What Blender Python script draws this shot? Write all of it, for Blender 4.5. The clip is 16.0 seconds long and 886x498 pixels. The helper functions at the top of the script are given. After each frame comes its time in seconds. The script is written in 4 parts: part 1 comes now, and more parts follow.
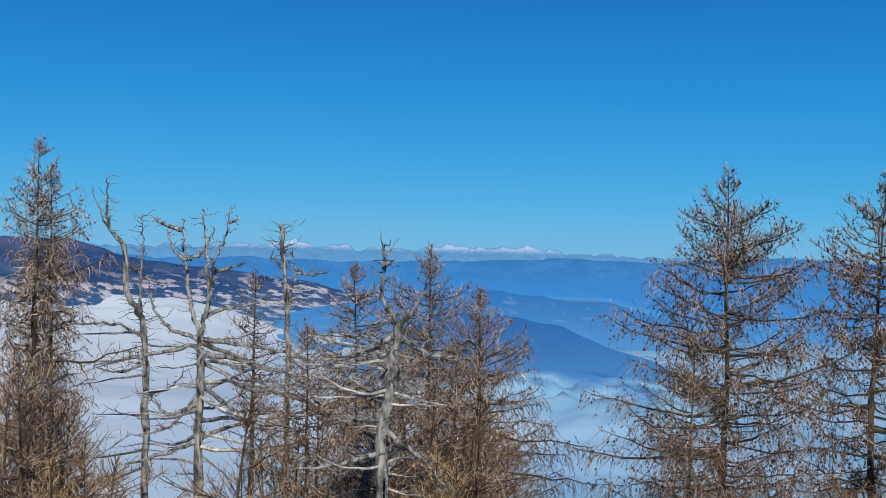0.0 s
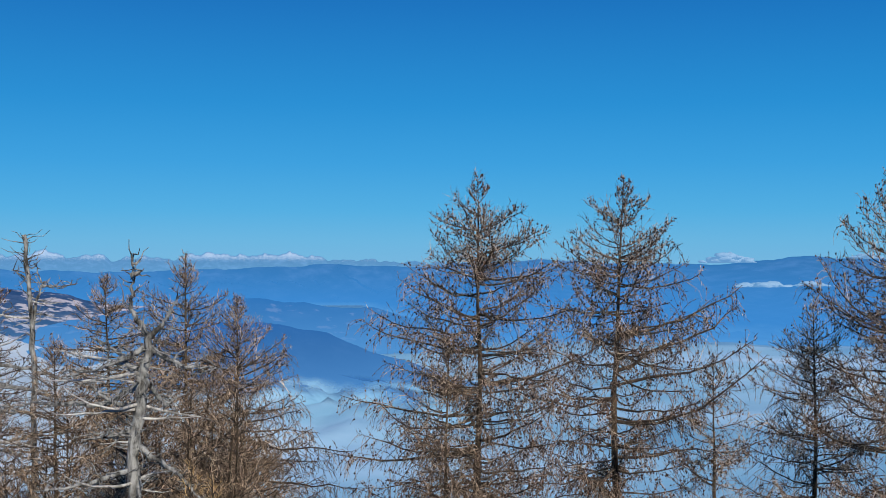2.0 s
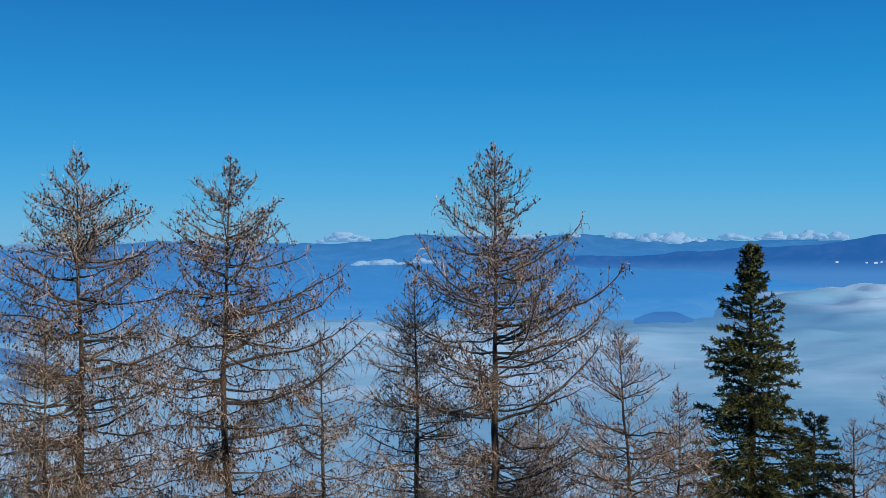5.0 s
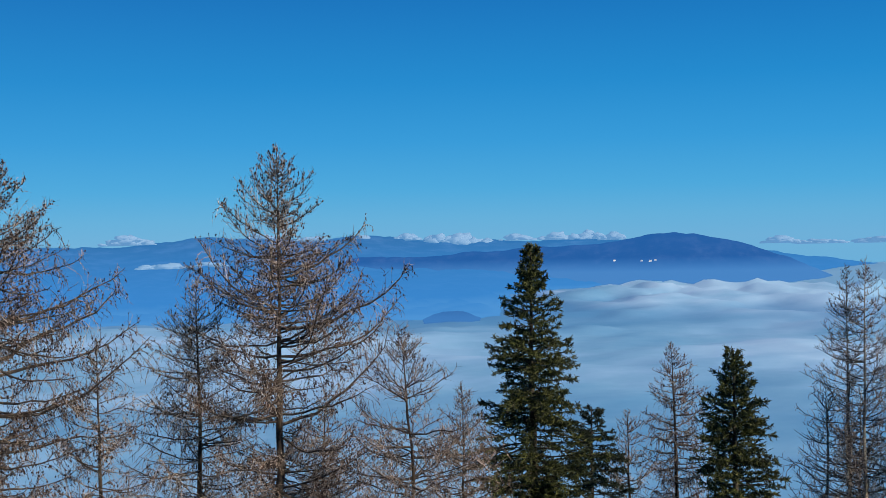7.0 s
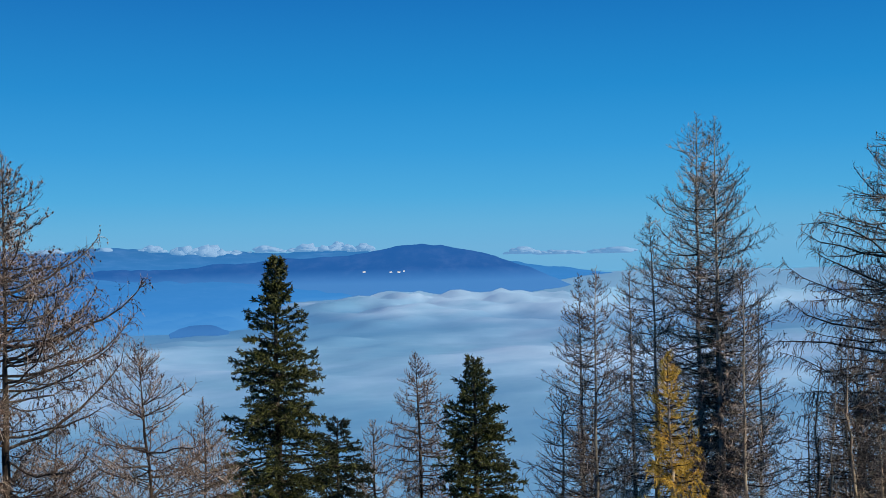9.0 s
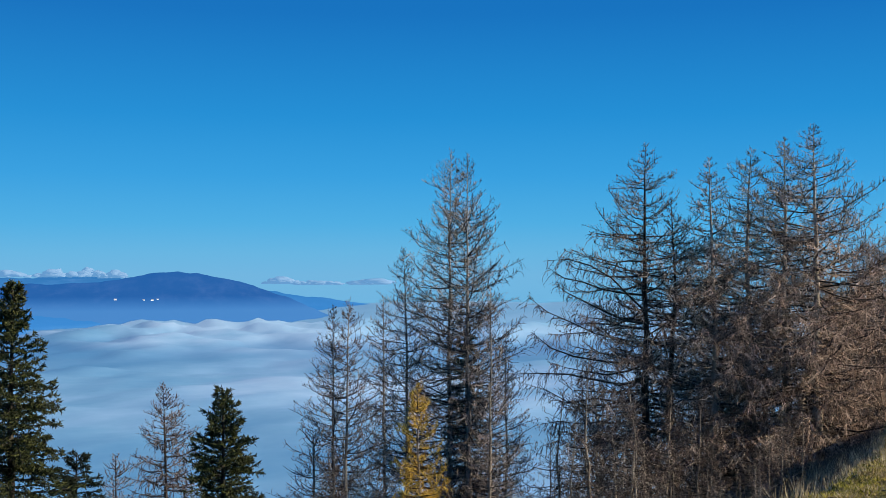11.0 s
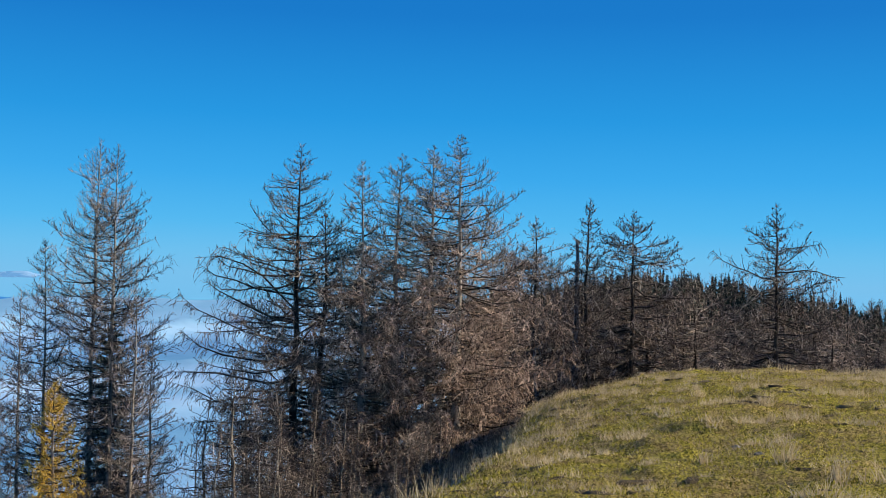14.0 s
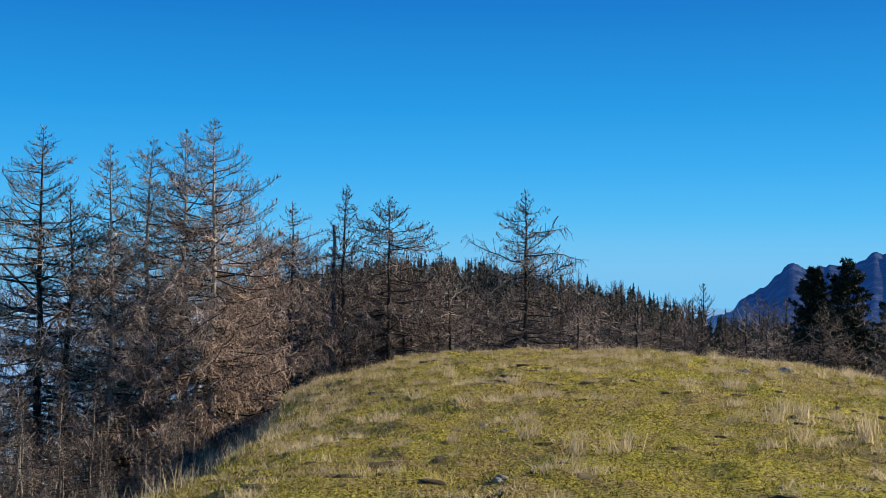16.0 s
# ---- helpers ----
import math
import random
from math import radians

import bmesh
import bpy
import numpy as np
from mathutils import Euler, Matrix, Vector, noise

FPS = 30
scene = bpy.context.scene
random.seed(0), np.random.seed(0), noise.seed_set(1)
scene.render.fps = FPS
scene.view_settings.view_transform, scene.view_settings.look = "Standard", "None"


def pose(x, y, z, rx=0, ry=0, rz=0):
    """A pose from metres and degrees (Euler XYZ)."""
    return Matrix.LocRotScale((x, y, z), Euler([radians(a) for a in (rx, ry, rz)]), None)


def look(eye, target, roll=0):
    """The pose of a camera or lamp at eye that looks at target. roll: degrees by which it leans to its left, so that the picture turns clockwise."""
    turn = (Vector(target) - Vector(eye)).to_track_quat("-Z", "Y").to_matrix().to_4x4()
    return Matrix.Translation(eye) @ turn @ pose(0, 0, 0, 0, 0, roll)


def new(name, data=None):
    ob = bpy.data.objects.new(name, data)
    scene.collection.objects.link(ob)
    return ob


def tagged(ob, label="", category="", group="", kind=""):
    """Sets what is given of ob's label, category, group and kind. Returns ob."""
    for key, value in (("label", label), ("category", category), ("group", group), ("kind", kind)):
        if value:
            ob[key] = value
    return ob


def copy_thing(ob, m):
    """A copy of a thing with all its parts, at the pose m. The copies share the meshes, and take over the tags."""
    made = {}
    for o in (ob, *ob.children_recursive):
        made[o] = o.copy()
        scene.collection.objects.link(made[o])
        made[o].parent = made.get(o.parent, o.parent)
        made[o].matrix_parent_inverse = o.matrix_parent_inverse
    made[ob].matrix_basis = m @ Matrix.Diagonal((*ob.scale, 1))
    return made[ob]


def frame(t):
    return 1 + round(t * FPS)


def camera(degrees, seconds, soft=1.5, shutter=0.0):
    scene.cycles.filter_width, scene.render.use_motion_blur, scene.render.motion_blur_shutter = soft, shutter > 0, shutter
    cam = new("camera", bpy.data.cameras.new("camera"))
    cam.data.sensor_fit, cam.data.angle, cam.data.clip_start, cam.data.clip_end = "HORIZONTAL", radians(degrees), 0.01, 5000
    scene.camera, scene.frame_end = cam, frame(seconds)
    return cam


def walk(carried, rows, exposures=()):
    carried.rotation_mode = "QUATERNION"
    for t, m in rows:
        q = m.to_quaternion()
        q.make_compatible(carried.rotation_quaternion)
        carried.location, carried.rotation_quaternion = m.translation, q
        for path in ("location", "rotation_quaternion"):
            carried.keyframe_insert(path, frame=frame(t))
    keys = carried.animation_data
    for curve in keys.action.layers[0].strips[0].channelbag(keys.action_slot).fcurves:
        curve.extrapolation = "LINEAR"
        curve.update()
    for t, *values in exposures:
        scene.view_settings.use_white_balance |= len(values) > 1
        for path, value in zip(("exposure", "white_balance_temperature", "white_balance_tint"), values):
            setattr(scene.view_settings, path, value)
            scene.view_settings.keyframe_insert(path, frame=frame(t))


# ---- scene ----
# The viewer stands on a grassy ridge and turns slowly to the right; the lens sits half a metre in front of the body.
cam = camera(41.6, 16.0, 0.5)
EYE, ARM = 1.65, 0.5
ROWS = [
    (0.0, 0.0, 0.282, -1.33), (0.5, -2.39, 1.153, -1.109), (1.0, -5.177, 1.439, -0.624), (1.5, -8.404, 1.207, -0.293),
    (2.0, -11.614, 0.721, -0.139), (2.5, -14.697, 0.113, -0.005), (3.0, -17.972, -0.239, 0.225), (3.5, -21.307, -0.369, 0.425),
    (4.0, -24.525, -0.491, 0.35), (4.5, -27.464, -0.422, 0.394), (7.0, -40.436, -0.378, 1.088), (7.5, -43.577, -0.478, 0.923),
    (8.0, -47.125, -0.442, 0.922), (8.5, -49.992, -0.315, 1.164), (11.0, -64.488, 1.309, 0.138), (11.5, -67.613, 1.456, -0.596),
    (12.0, -70.032, 1.562, -1.193), (12.5, -72.488, 1.393, -1.463), (13.0, -75.166, 1.317, -1.545), (13.5, -78.081, 1.519, -1.45),
    (14.0, -81.124, 1.433, -1.374), (14.5, -84.197, 1.103, -1.314), (15.0, -87.5, 0.817, -1.206), (15.5, -90.368, 0.796, -1.038),
    (16.0, -92.876, 0.931, -0.71),
]
walk(cam, [(t, pose(0, 0, EYE, 0, 0, yaw) @ pose(0, ARM, 0, 90 + pitch) @ pose(0, 0, 0, 0, 0, -roll)) for t, yaw, pitch, roll in ROWS],
     [(0.0, 0.39), (4.0, 0.36), (8.0, 0.31), (12.0, 0.49), (16.0, 0.67)])

# ---- daylight: a low late-autumn sun from the south, clear mountain sky ----
SUN_AZ, SUN_EL = 172.0, 27.0
SKY_GAIN = 10 / 2 ** 0.5
world = bpy.data.worlds.new("sky")
scene.world = world
world.use_nodes = True
wt = world.node_tree
sky = wt.nodes.new("ShaderNodeTexSky")
sky.sky_type, sky.sun_disc = "NISHITA", False
sky.sun_elevation, sky.sun_rotation = radians(SUN_EL), radians(SUN_AZ)
sky.altitude, sky.air_density, sky.dust_density, sky.ozone_density = 1500, 1.0, 0.0, 1.0
SKY_BANDS = [(0.0, (0.145, 0.472, 0.79)), (0.02, (0.115, 0.468, 0.8)), (0.045, (0.062, 0.43, 0.81)), (0.085, (0.027, 0.357, 0.78)), (0.135, (0.008, 0.282, 0.7)),
             (0.22, (0.002, 0.175, 0.555)), (0.45, (0.002, 0.11, 0.41)), (1.0, (0.003, 0.08, 0.31))]
where, split, deep = wt.nodes.new("ShaderNodeTexCoord"), wt.nodes.new("ShaderNodeSeparateXYZ"), wt.nodes.new("ShaderNodeValToRGB")
wt.links.new(where.outputs["Generated"], split.inputs["Vector"])
wt.links.new(split.outputs["Z"], deep.inputs["Fac"])
while len(deep.color_ramp.elements) < len(SKY_BANDS):
    deep.color_ramp.elements.new(0.5)
for e, (p, c) in zip(deep.color_ramp.elements, SKY_BANDS):
    e.position, e.color = p, (*c, 1)
gain, tone = wt.nodes.new("ShaderNodeMix"), wt.nodes.new("ShaderNodeMix")
for q, kind in ((gain, "MULTIPLY"), (tone, "MIX")):
    q.data_type, q.blend_type = "RGBA", kind
gain.inputs["Factor"].default_value = 1.0
wt.links.new(deep.outputs["Color"], gain.inputs["A"])
gain.inputs["B"].default_value = (SKY_GAIN, SKY_GAIN, SKY_GAIN, 1)
# clear high-altitude blue, with a share of the modelled sky for its brightening towards the sun
tone.inputs["Factor"].default_value = 0.97
wt.links.new(sky.outputs["Color"], tone.inputs["A"])
wt.links.new(gain.outputs["Result"], tone.inputs["B"])
wt.links.new(tone.outputs["Result"], wt.nodes["Background"].inputs["Color"])
wt.nodes["Background"].inputs["Strength"].default_value = 0.1
sun = new("sun", bpy.data.lights.new("sun", "SUN"))
sun.data.energy, sun.data.angle, sun.data.color = 5.0, radians(0.5), (1.0, 0.87, 0.65)
sx, sy = math.sin(radians(SUN_AZ)), math.cos(radians(SUN_AZ))
sun.matrix_world = look((sx * 60, sy * 60, 60 * math.tan(radians(SUN_EL))), (0, 0, 0))


# ---- materials ----
def material(name, rough=0.9):
    m = bpy.data.materials.new(name)
    m.use_nodes = True
    b = m.node_tree.nodes["Principled BSDF"]
    b.inputs["Roughness"].default_value = rough
    b.inputs["Specular IOR Level"].default_value = 0.25
    return m, m.node_tree, b


def noise_node(nt, scale, detail=6, rough=0.6, coord="Object", stretch=(1, 1, 1)):
    c, mp, n = nt.nodes.new("ShaderNodeTexCoord"), nt.nodes.new("ShaderNodeMapping"), nt.nodes.new("ShaderNodeTexNoise")
    mp.inputs["Scale"].default_value = stretch
    n.inputs["Scale"].default_value, n.inputs["Detail"].default_value, n.inputs["Roughness"].default_value = scale, detail, rough
    nt.links.new(c.outputs[coord], mp.inputs["Vector"])
    nt.links.new(mp.outputs["Vector"], n.inputs["Vector"])
    return n.outputs["Fac"]


def ramp(nt, fac, stops):
    r = nt.nodes.new("ShaderNodeValToRGB")
    while len(r.color_ramp.elements) < len(stops):
        r.color_ramp.elements.new(0.5)
    for e, (p, c) in zip(r.color_ramp.elements, stops):
        e.position, e.color = p, (*c, 1)
    nt.links.new(fac, r.inputs["Fac"])
    return r.outputs["Color"]


def mix(nt, fac, a, b):
    m = nt.nodes.new("ShaderNodeMix")
    m.data_type = "RGBA"
    for sock, v in ((m.inputs["Factor"], fac), (m.inputs["A"], a), (m.inputs["B"], b)):
        if isinstance(v, (int, float)):
            sock.default_value = v
        elif isinstance(v, tuple):
            sock.default_value = (*v, 1)
        else:
            nt.links.new(v, sock)
    return m.outputs["Result"]


def bump(nt, b, fac, strength, dist):
    n = nt.nodes.new("ShaderNodeBump")
    n.inputs["Strength"].default_value, n.inputs["Distance"].default_value = strength, dist
    nt.links.new(fac, n.inputs["Height"])
    nt.links.new(n.outputs["Normal"], b.inputs["Normal"])


def bark(name, dark, light, patch, scale=9.0):
    m, nt, b = material(name)
    grain = noise_node(nt, scale, 8, 0.7, stretch=(1, 1, 0.25))
    col = ramp(nt, grain, [(0.38, dark), (0.58, light)])
    blot = ramp(nt, noise_node(nt, 2.2, 4), [(0.52, (0, 0, 0)), (0.68, (1, 1, 1))])
    nt.links.new(mix(nt, blot, col, patch), b.inputs["Base Color"])
    bump(nt, b, grain, 0.7, 0.02)
    return m


def twiggy(name, stops, rough=0.85, scale=1.3, through_light=0.0, shade=0.62, warm=1.0):
    """Bark of thin shoots or blades of grass, each with a tone of its own; blades let light through."""
    m, nt, b = material(name, rough)
    g = nt.nodes.new("ShaderNodeNewGeometry")
    col = ramp(nt, g.outputs["Random Per Island"], stops)
    tint = ramp(nt, noise_node(nt, scale, 3), [(0.35, (shade * warm, shade, shade * (2.1 - 1.05 * warm))), (0.65, (1.0, 1.0, 1.0))])
    mm = nt.nodes.new("ShaderNodeMix")
    mm.data_type, mm.blend_type = "RGBA", "MULTIPLY"
    mm.inputs["Factor"].default_value = 1
    nt.links.new(col, mm.inputs["A"])
    nt.links.new(tint, mm.inputs["B"])
    nt.links.new(mm.outputs["Result"], b.inputs["Base Color"])
    if through_light:
        leaf, both = nt.nodes.new("ShaderNodeBsdfTranslucent"), nt.nodes.new("ShaderNodeMixShader")
        nt.links.new(mm.outputs["Result"], leaf.inputs["Color"])
        both.inputs[0].default_value = through_light
        nt.links.new(b.outputs["BSDF"], both.inputs[1])
        nt.links.new(leaf.outputs["BSDF"], both.inputs[2])
        nt.links.new(both.outputs["Shader"], nt.nodes["Material Output"].inputs["Surface"])
    return m


def lichened(m, pale, scale=16.0):
    """Pale crusts of lichen on part of a bark."""
    nt = m.node_tree
    b = nt.nodes["Principled BSDF"]
    under = b.inputs["Base Color"].links[0].from_socket
    crust = ramp(nt, noise_node(nt, scale, 4, 0.7), [(0.54, (0, 0, 0)), (0.7, (0.55, 0.55, 0.55))])
    nt.links.new(mix(nt, crust, under, pale), b.inputs["Base Color"])
    return m


BARK = bark("larch_bark", (0.005, 0.004, 0.004), (0.06, 0.045, 0.036), (0.11, 0.094, 0.08), 14.0)
BARK_GREY = bark("grey_larch_bark", (0.06, 0.05, 0.043), (0.34, 0.29, 0.24), (0.38, 0.35, 0.31))
BARK_PALE = bark("pale_larch_bark", (0.12, 0.1, 0.085), (0.42, 0.37, 0.31), (0.36, 0.35, 0.32))
DEAD = bark("weathered_wood", (0.008, 0.008, 0.009), (0.23, 0.248, 0.28), (0.028, 0.028, 0.03), 11.0)
DEAD_PALE = bark("bleached_wood", (0.1, 0.1, 0.105), (0.45, 0.475, 0.52), (0.27, 0.28, 0.3), 8.0)
LIMB = lichened(twiggy("larch_limb", [(0.0, (0.013, 0.01, 0.009)), (0.5, (0.034, 0.027, 0.024)), (1.0, (0.085, 0.067, 0.055))]), (0.3, 0.27, 0.22))
TWIG = twiggy("larch_twig", [(0.0, (0.016, 0.012, 0.011)), (0.35, (0.085, 0.062, 0.05)), (0.65, (0.22, 0.168, 0.137)), (0.9, (0.44, 0.365, 0.31)), (1.0, (0.62, 0.55, 0.48))], shade=0.72, warm=1.04)
TWIG_GREY = twiggy("grey_larch_twig", [(0.0, (0.016, 0.013, 0.012)), (0.4, (0.1, 0.08, 0.068)), (0.7, (0.31, 0.26, 0.22)), (1.0, (0.66, 0.58, 0.5))], shade=0.72, warm=1.04)
TWIG_RUST = twiggy("rusty_larch_twig", [(0.0, (0.03, 0.019, 0.013)), (0.4, (0.1, 0.074, 0.058)), (0.72, (0.27, 0.212, 0.168)), (1.0, (0.58, 0.5, 0.42))], shade=0.72, warm=1.04)
# paler copies for backlit woods, colour raised in place of missing sunlight
PALE_TWIG = twiggy("sunlit_lichen_twig", [(0.0, (0.02, 0.015, 0.012)), (0.5, (0.31, 0.24, 0.19)), (1.0, (0.78, 0.67, 0.56))], shade=0.72, warm=1.04)
WARM_TWIG = twiggy("warm_brown_twig", [(0.0, (0.025, 0.016, 0.011)), (0.5, (0.32, 0.222, 0.165)), (1.0, (0.76, 0.6, 0.48))], shade=0.72, warm=1.04)
PALE_LIMB = lichened(twiggy("sunlit_lichen_limb", [(0.0, (0.02, 0.016, 0.014)), (0.5, (0.2, 0.16, 0.13)), (1.0, (0.55, 0.46, 0.38))]), (0.5, 0.45, 0.38))
CONE = twiggy("larch_cone", [(0.0, (0.012, 0.009, 0.009)), (0.75, (0.045, 0.028, 0.023)), (1.0, (0.15, 0.075, 0.045))])
GOLD = twiggy("golden_needles", [(0.0, (0.5, 0.3, 0.035)), (0.5, (0.76, 0.52, 0.08)), (1.0, (0.88, 0.68, 0.2))], through_light=0.35, shade=0.75)
STRAW = twiggy("pale_straw_shoot", [(0.0, (0.2, 0.13, 0.06)), (1.0, (0.46, 0.34, 0.18))])
NEEDLE = twiggy("spruce_needles", [(0.0, (0.008, 0.013, 0.005)), (0.5, (0.026, 0.036, 0.011)), (1.0, (0.14, 0.15, 0.04))], 0.6)
NEEDLE_DARK = twiggy("dark_spruce_needles", [(0.0, (0.007, 0.012, 0.006)), (1.0, (0.03, 0.042, 0.018))], 0.6)
DRY = twiggy("dry_grass", [(0.0, (0.48, 0.37, 0.19)), (0.5, (0.72, 0.58, 0.35)), (1.0, (0.86, 0.74, 0.5))], through_light=0.45)
GREEN = twiggy("short_grass", [(0.0, (0.05, 0.06, 0.008)), (0.45, (0.4, 0.36, 0.034)), (0.8, (0.82, 0.67, 0.11)), (1.0, (0.86, 0.72, 0.36))], 0.8, 5.0, 0.4, 0.25)
MATTED = twiggy("matted_grass", [(0.0, (0.2, 0.14, 0.06)), (0.5, (0.44, 0.34, 0.17)), (1.0, (0.7, 0.58, 0.36))], 0.85, 1.8, 0.4, 0.5)
# bare sod, its tone darkened to give the meadow small shadows
SOD = twiggy("shade_toned_sod", [(0.0, (0.035, 0.026, 0.014)), (0.6, (0.12, 0.088, 0.042)), (1.0, (0.26, 0.2, 0.09))], 0.95, 6.0, 0.0, 0.5)

TURF, nt, b = material("turf")
n1, n2, n3 = noise_node(nt, 0.35, 5), noise_node(nt, 2.6, 6), noise_node(nt, 26, 10, 0.8)
green = ramp(nt, n3, [(0.4, (0.02, 0.025, 0.004)), (0.48, (0.27, 0.24, 0.02)), (0.56, (0.64, 0.54, 0.065)), (0.64, (0.78, 0.64, 0.24))])
brown = ramp(nt, n3, [(0.4, (0.05, 0.033, 0.012)), (0.49, (0.32, 0.225, 0.075)), (0.62, (0.64, 0.48, 0.22))])
patchy = nt.nodes.new("ShaderNodeMath")
patchy.operation = "ADD"
half = nt.nodes.new("ShaderNodeMath")
half.operation, half.inputs[1].default_value = "MULTIPLY", 0.5
nt.links.new(n1, patchy.inputs[0])
nt.links.new(n2, patchy.inputs[1])
nt.links.new(patchy.outputs[0], half.inputs[0])
sod = mix(nt, ramp(nt, half.outputs[0], [(0.475, (0, 0, 0)), (0.56, (0.8, 0.8, 0.8))]), green, brown)
# brown needle litter under the woods, toned dark to stand in for forest shade, north of the edge and beyond the crest
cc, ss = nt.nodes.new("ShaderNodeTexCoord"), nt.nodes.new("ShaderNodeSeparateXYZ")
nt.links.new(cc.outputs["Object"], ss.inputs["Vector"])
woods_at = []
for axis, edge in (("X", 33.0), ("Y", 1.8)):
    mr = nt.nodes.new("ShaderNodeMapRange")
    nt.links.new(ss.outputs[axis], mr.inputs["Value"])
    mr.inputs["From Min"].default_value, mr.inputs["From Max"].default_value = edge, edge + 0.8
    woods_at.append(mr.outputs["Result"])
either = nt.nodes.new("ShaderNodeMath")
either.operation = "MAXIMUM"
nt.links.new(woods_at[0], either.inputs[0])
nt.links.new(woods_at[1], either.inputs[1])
shaded_litter = ramp(nt, n3, [(0.35, (0.05, 0.037, 0.025)), (0.65, (0.2, 0.15, 0.095))])
nt.links.new(mix(nt, either.outputs[0], sod, shaded_litter), b.inputs["Base Color"])
lumps, blend = noise_node(nt, 5.5, 4), nt.nodes.new("ShaderNodeMath")
blend.operation = "MULTIPLY_ADD"
nt.links.new(n3, blend.inputs[0])
blend.inputs[1].default_value = 0.45
nt.links.new(lumps, blend.inputs[2])
bump(nt, b, blend.outputs[0], 1.0, 0.22)

ROCK, nt, b = material("lichened_stone")
nt.links.new(ramp(nt, noise_node(nt, 9, 8), [(0.35, (0.1, 0.09, 0.075)), (0.65, (0.36, 0.33, 0.28))]), b.inputs["Base Color"])
bump(nt, b, noise_node(nt, 16, 8), 0.8, 0.03)


def distant(name, land, haze_glow, amount, top=None, line=(0, 1), spots=None, scale=0.004, rim=(0.56, 0.62), band=None, deep=(-150, 10), more=0.3, foot_haze=(-155, -60, 0.45)):
    """Land seen across many kilometres: its own colour, with blue haze painted on as glow of its surface."""
    m, nt, b = material(name, 1.0)
    b.inputs["Specular IOR Level"].default_value = 0.0
    col = ramp(nt, noise_node(nt, scale, 9, 0.65), [(0.38, tuple(0.4 * v for v in land)), (0.5, land), (0.66, tuple(min(1, 3.2 * v) for v in land))])
    if spots:
        bare = ramp(nt, noise_node(nt, scale * 2.3, 8, 0.6, stretch=(1, 1, 0.8)), [(rim[0], (0, 0, 0)), (rim[1], (1, 1, 1))])
        if band:
            c, s, a = nt.nodes.new("ShaderNodeTexCoord"), nt.nodes.new("ShaderNodeSeparateXYZ"), nt.nodes.new("ShaderNodeMapRange")
            nt.links.new(c.outputs["Object"], s.inputs["Vector"])
            nt.links.new(s.outputs["Z"], a.inputs["Value"])
            a.inputs["From Min"].default_value, a.inputs["From Max"].default_value = band
            bare = mix(nt, a.outputs["Result"], (0, 0, 0), bare)
        col = mix(nt, bare, col, spots)
    if top:
        c, s, a = nt.nodes.new("ShaderNodeTexCoord"), nt.nodes.new("ShaderNodeSeparateXYZ"), nt.nodes.new("ShaderNodeMapRange")
        nt.links.new(c.outputs["Object"], s.inputs["Vector"])
        w = nt.nodes.new("ShaderNodeMath")
        w.operation = "MULTIPLY_ADD"
        nt.links.new(noise_node(nt, scale * 5, 9, 0.7), w.inputs[0])
        w.inputs[1].default_value = (line[1] - line[0]) * 3
        nt.links.new(s.outputs["Z"], w.inputs[2])
        nt.links.new(w.outputs[0], a.inputs["Value"])
        a.inputs["From Min"].default_value = line[0] + (line[1] - line[0]) * 1.5
        a.inputs["From Max"].default_value = line[1] + (line[1] - line[0]) * 1.5
        col = mix(nt, a.outputs["Result"], col, top)
    # the painted haze glow grows stronger towards the valley floor
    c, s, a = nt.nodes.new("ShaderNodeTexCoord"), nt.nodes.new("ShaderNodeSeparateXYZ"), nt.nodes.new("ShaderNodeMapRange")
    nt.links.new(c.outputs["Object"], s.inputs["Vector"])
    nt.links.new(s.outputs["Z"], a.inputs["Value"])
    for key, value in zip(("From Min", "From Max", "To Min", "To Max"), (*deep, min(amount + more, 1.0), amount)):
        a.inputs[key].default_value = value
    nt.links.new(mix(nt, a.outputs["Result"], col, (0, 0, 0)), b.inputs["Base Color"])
    # the emitted haze colour pales towards the foot
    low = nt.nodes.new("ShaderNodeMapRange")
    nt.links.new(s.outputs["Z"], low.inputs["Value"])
    low.inputs["From Min"].default_value, low.inputs["From Max"].default_value = foot_haze[:2]
    nt.links.new(mix(nt, low.outputs["Result"], tuple((1 - foot_haze[2]) * v + foot_haze[2] * h for v, h in zip(haze_glow, (0.12, 0.33, 0.6))), haze_glow), b.inputs["Emission Color"])
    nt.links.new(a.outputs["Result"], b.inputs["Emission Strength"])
    return m


# ---- meshes from arrays ----
def mesh_of(name, chunks, smooth=False):
    """One mesh from (vertices, faces) arrays."""
    vs, loops, sizes, base = [], [], [], 0
    for v, f in chunks:
        v, f = np.asarray(v, float).reshape(-1, 3), np.asarray(f, int)
        vs.append(v)
        loops.append((f + base).ravel())
        sizes.append(np.full(len(f), f.shape[1]))
        base += len(v)
    v, l, s = np.concatenate(vs), np.concatenate(loops), np.concatenate(sizes)
    me = bpy.data.meshes.new(name)
    me.vertices.add(len(v))
    me.vertices.foreach_set("co", v.ravel())
    me.loops.add(len(l))
    me.loops.foreach_set("vertex_index", l)
    me.polygons.add(len(s))
    me.polygons.foreach_set("loop_start", np.concatenate(([0], np.cumsum(s)[:-1])))
    me.polygons.foreach_set("loop_total", s)
    me.polygons.foreach_set("use_smooth", np.full(len(s), smooth))
    me.update(calc_edges=True)
    return me


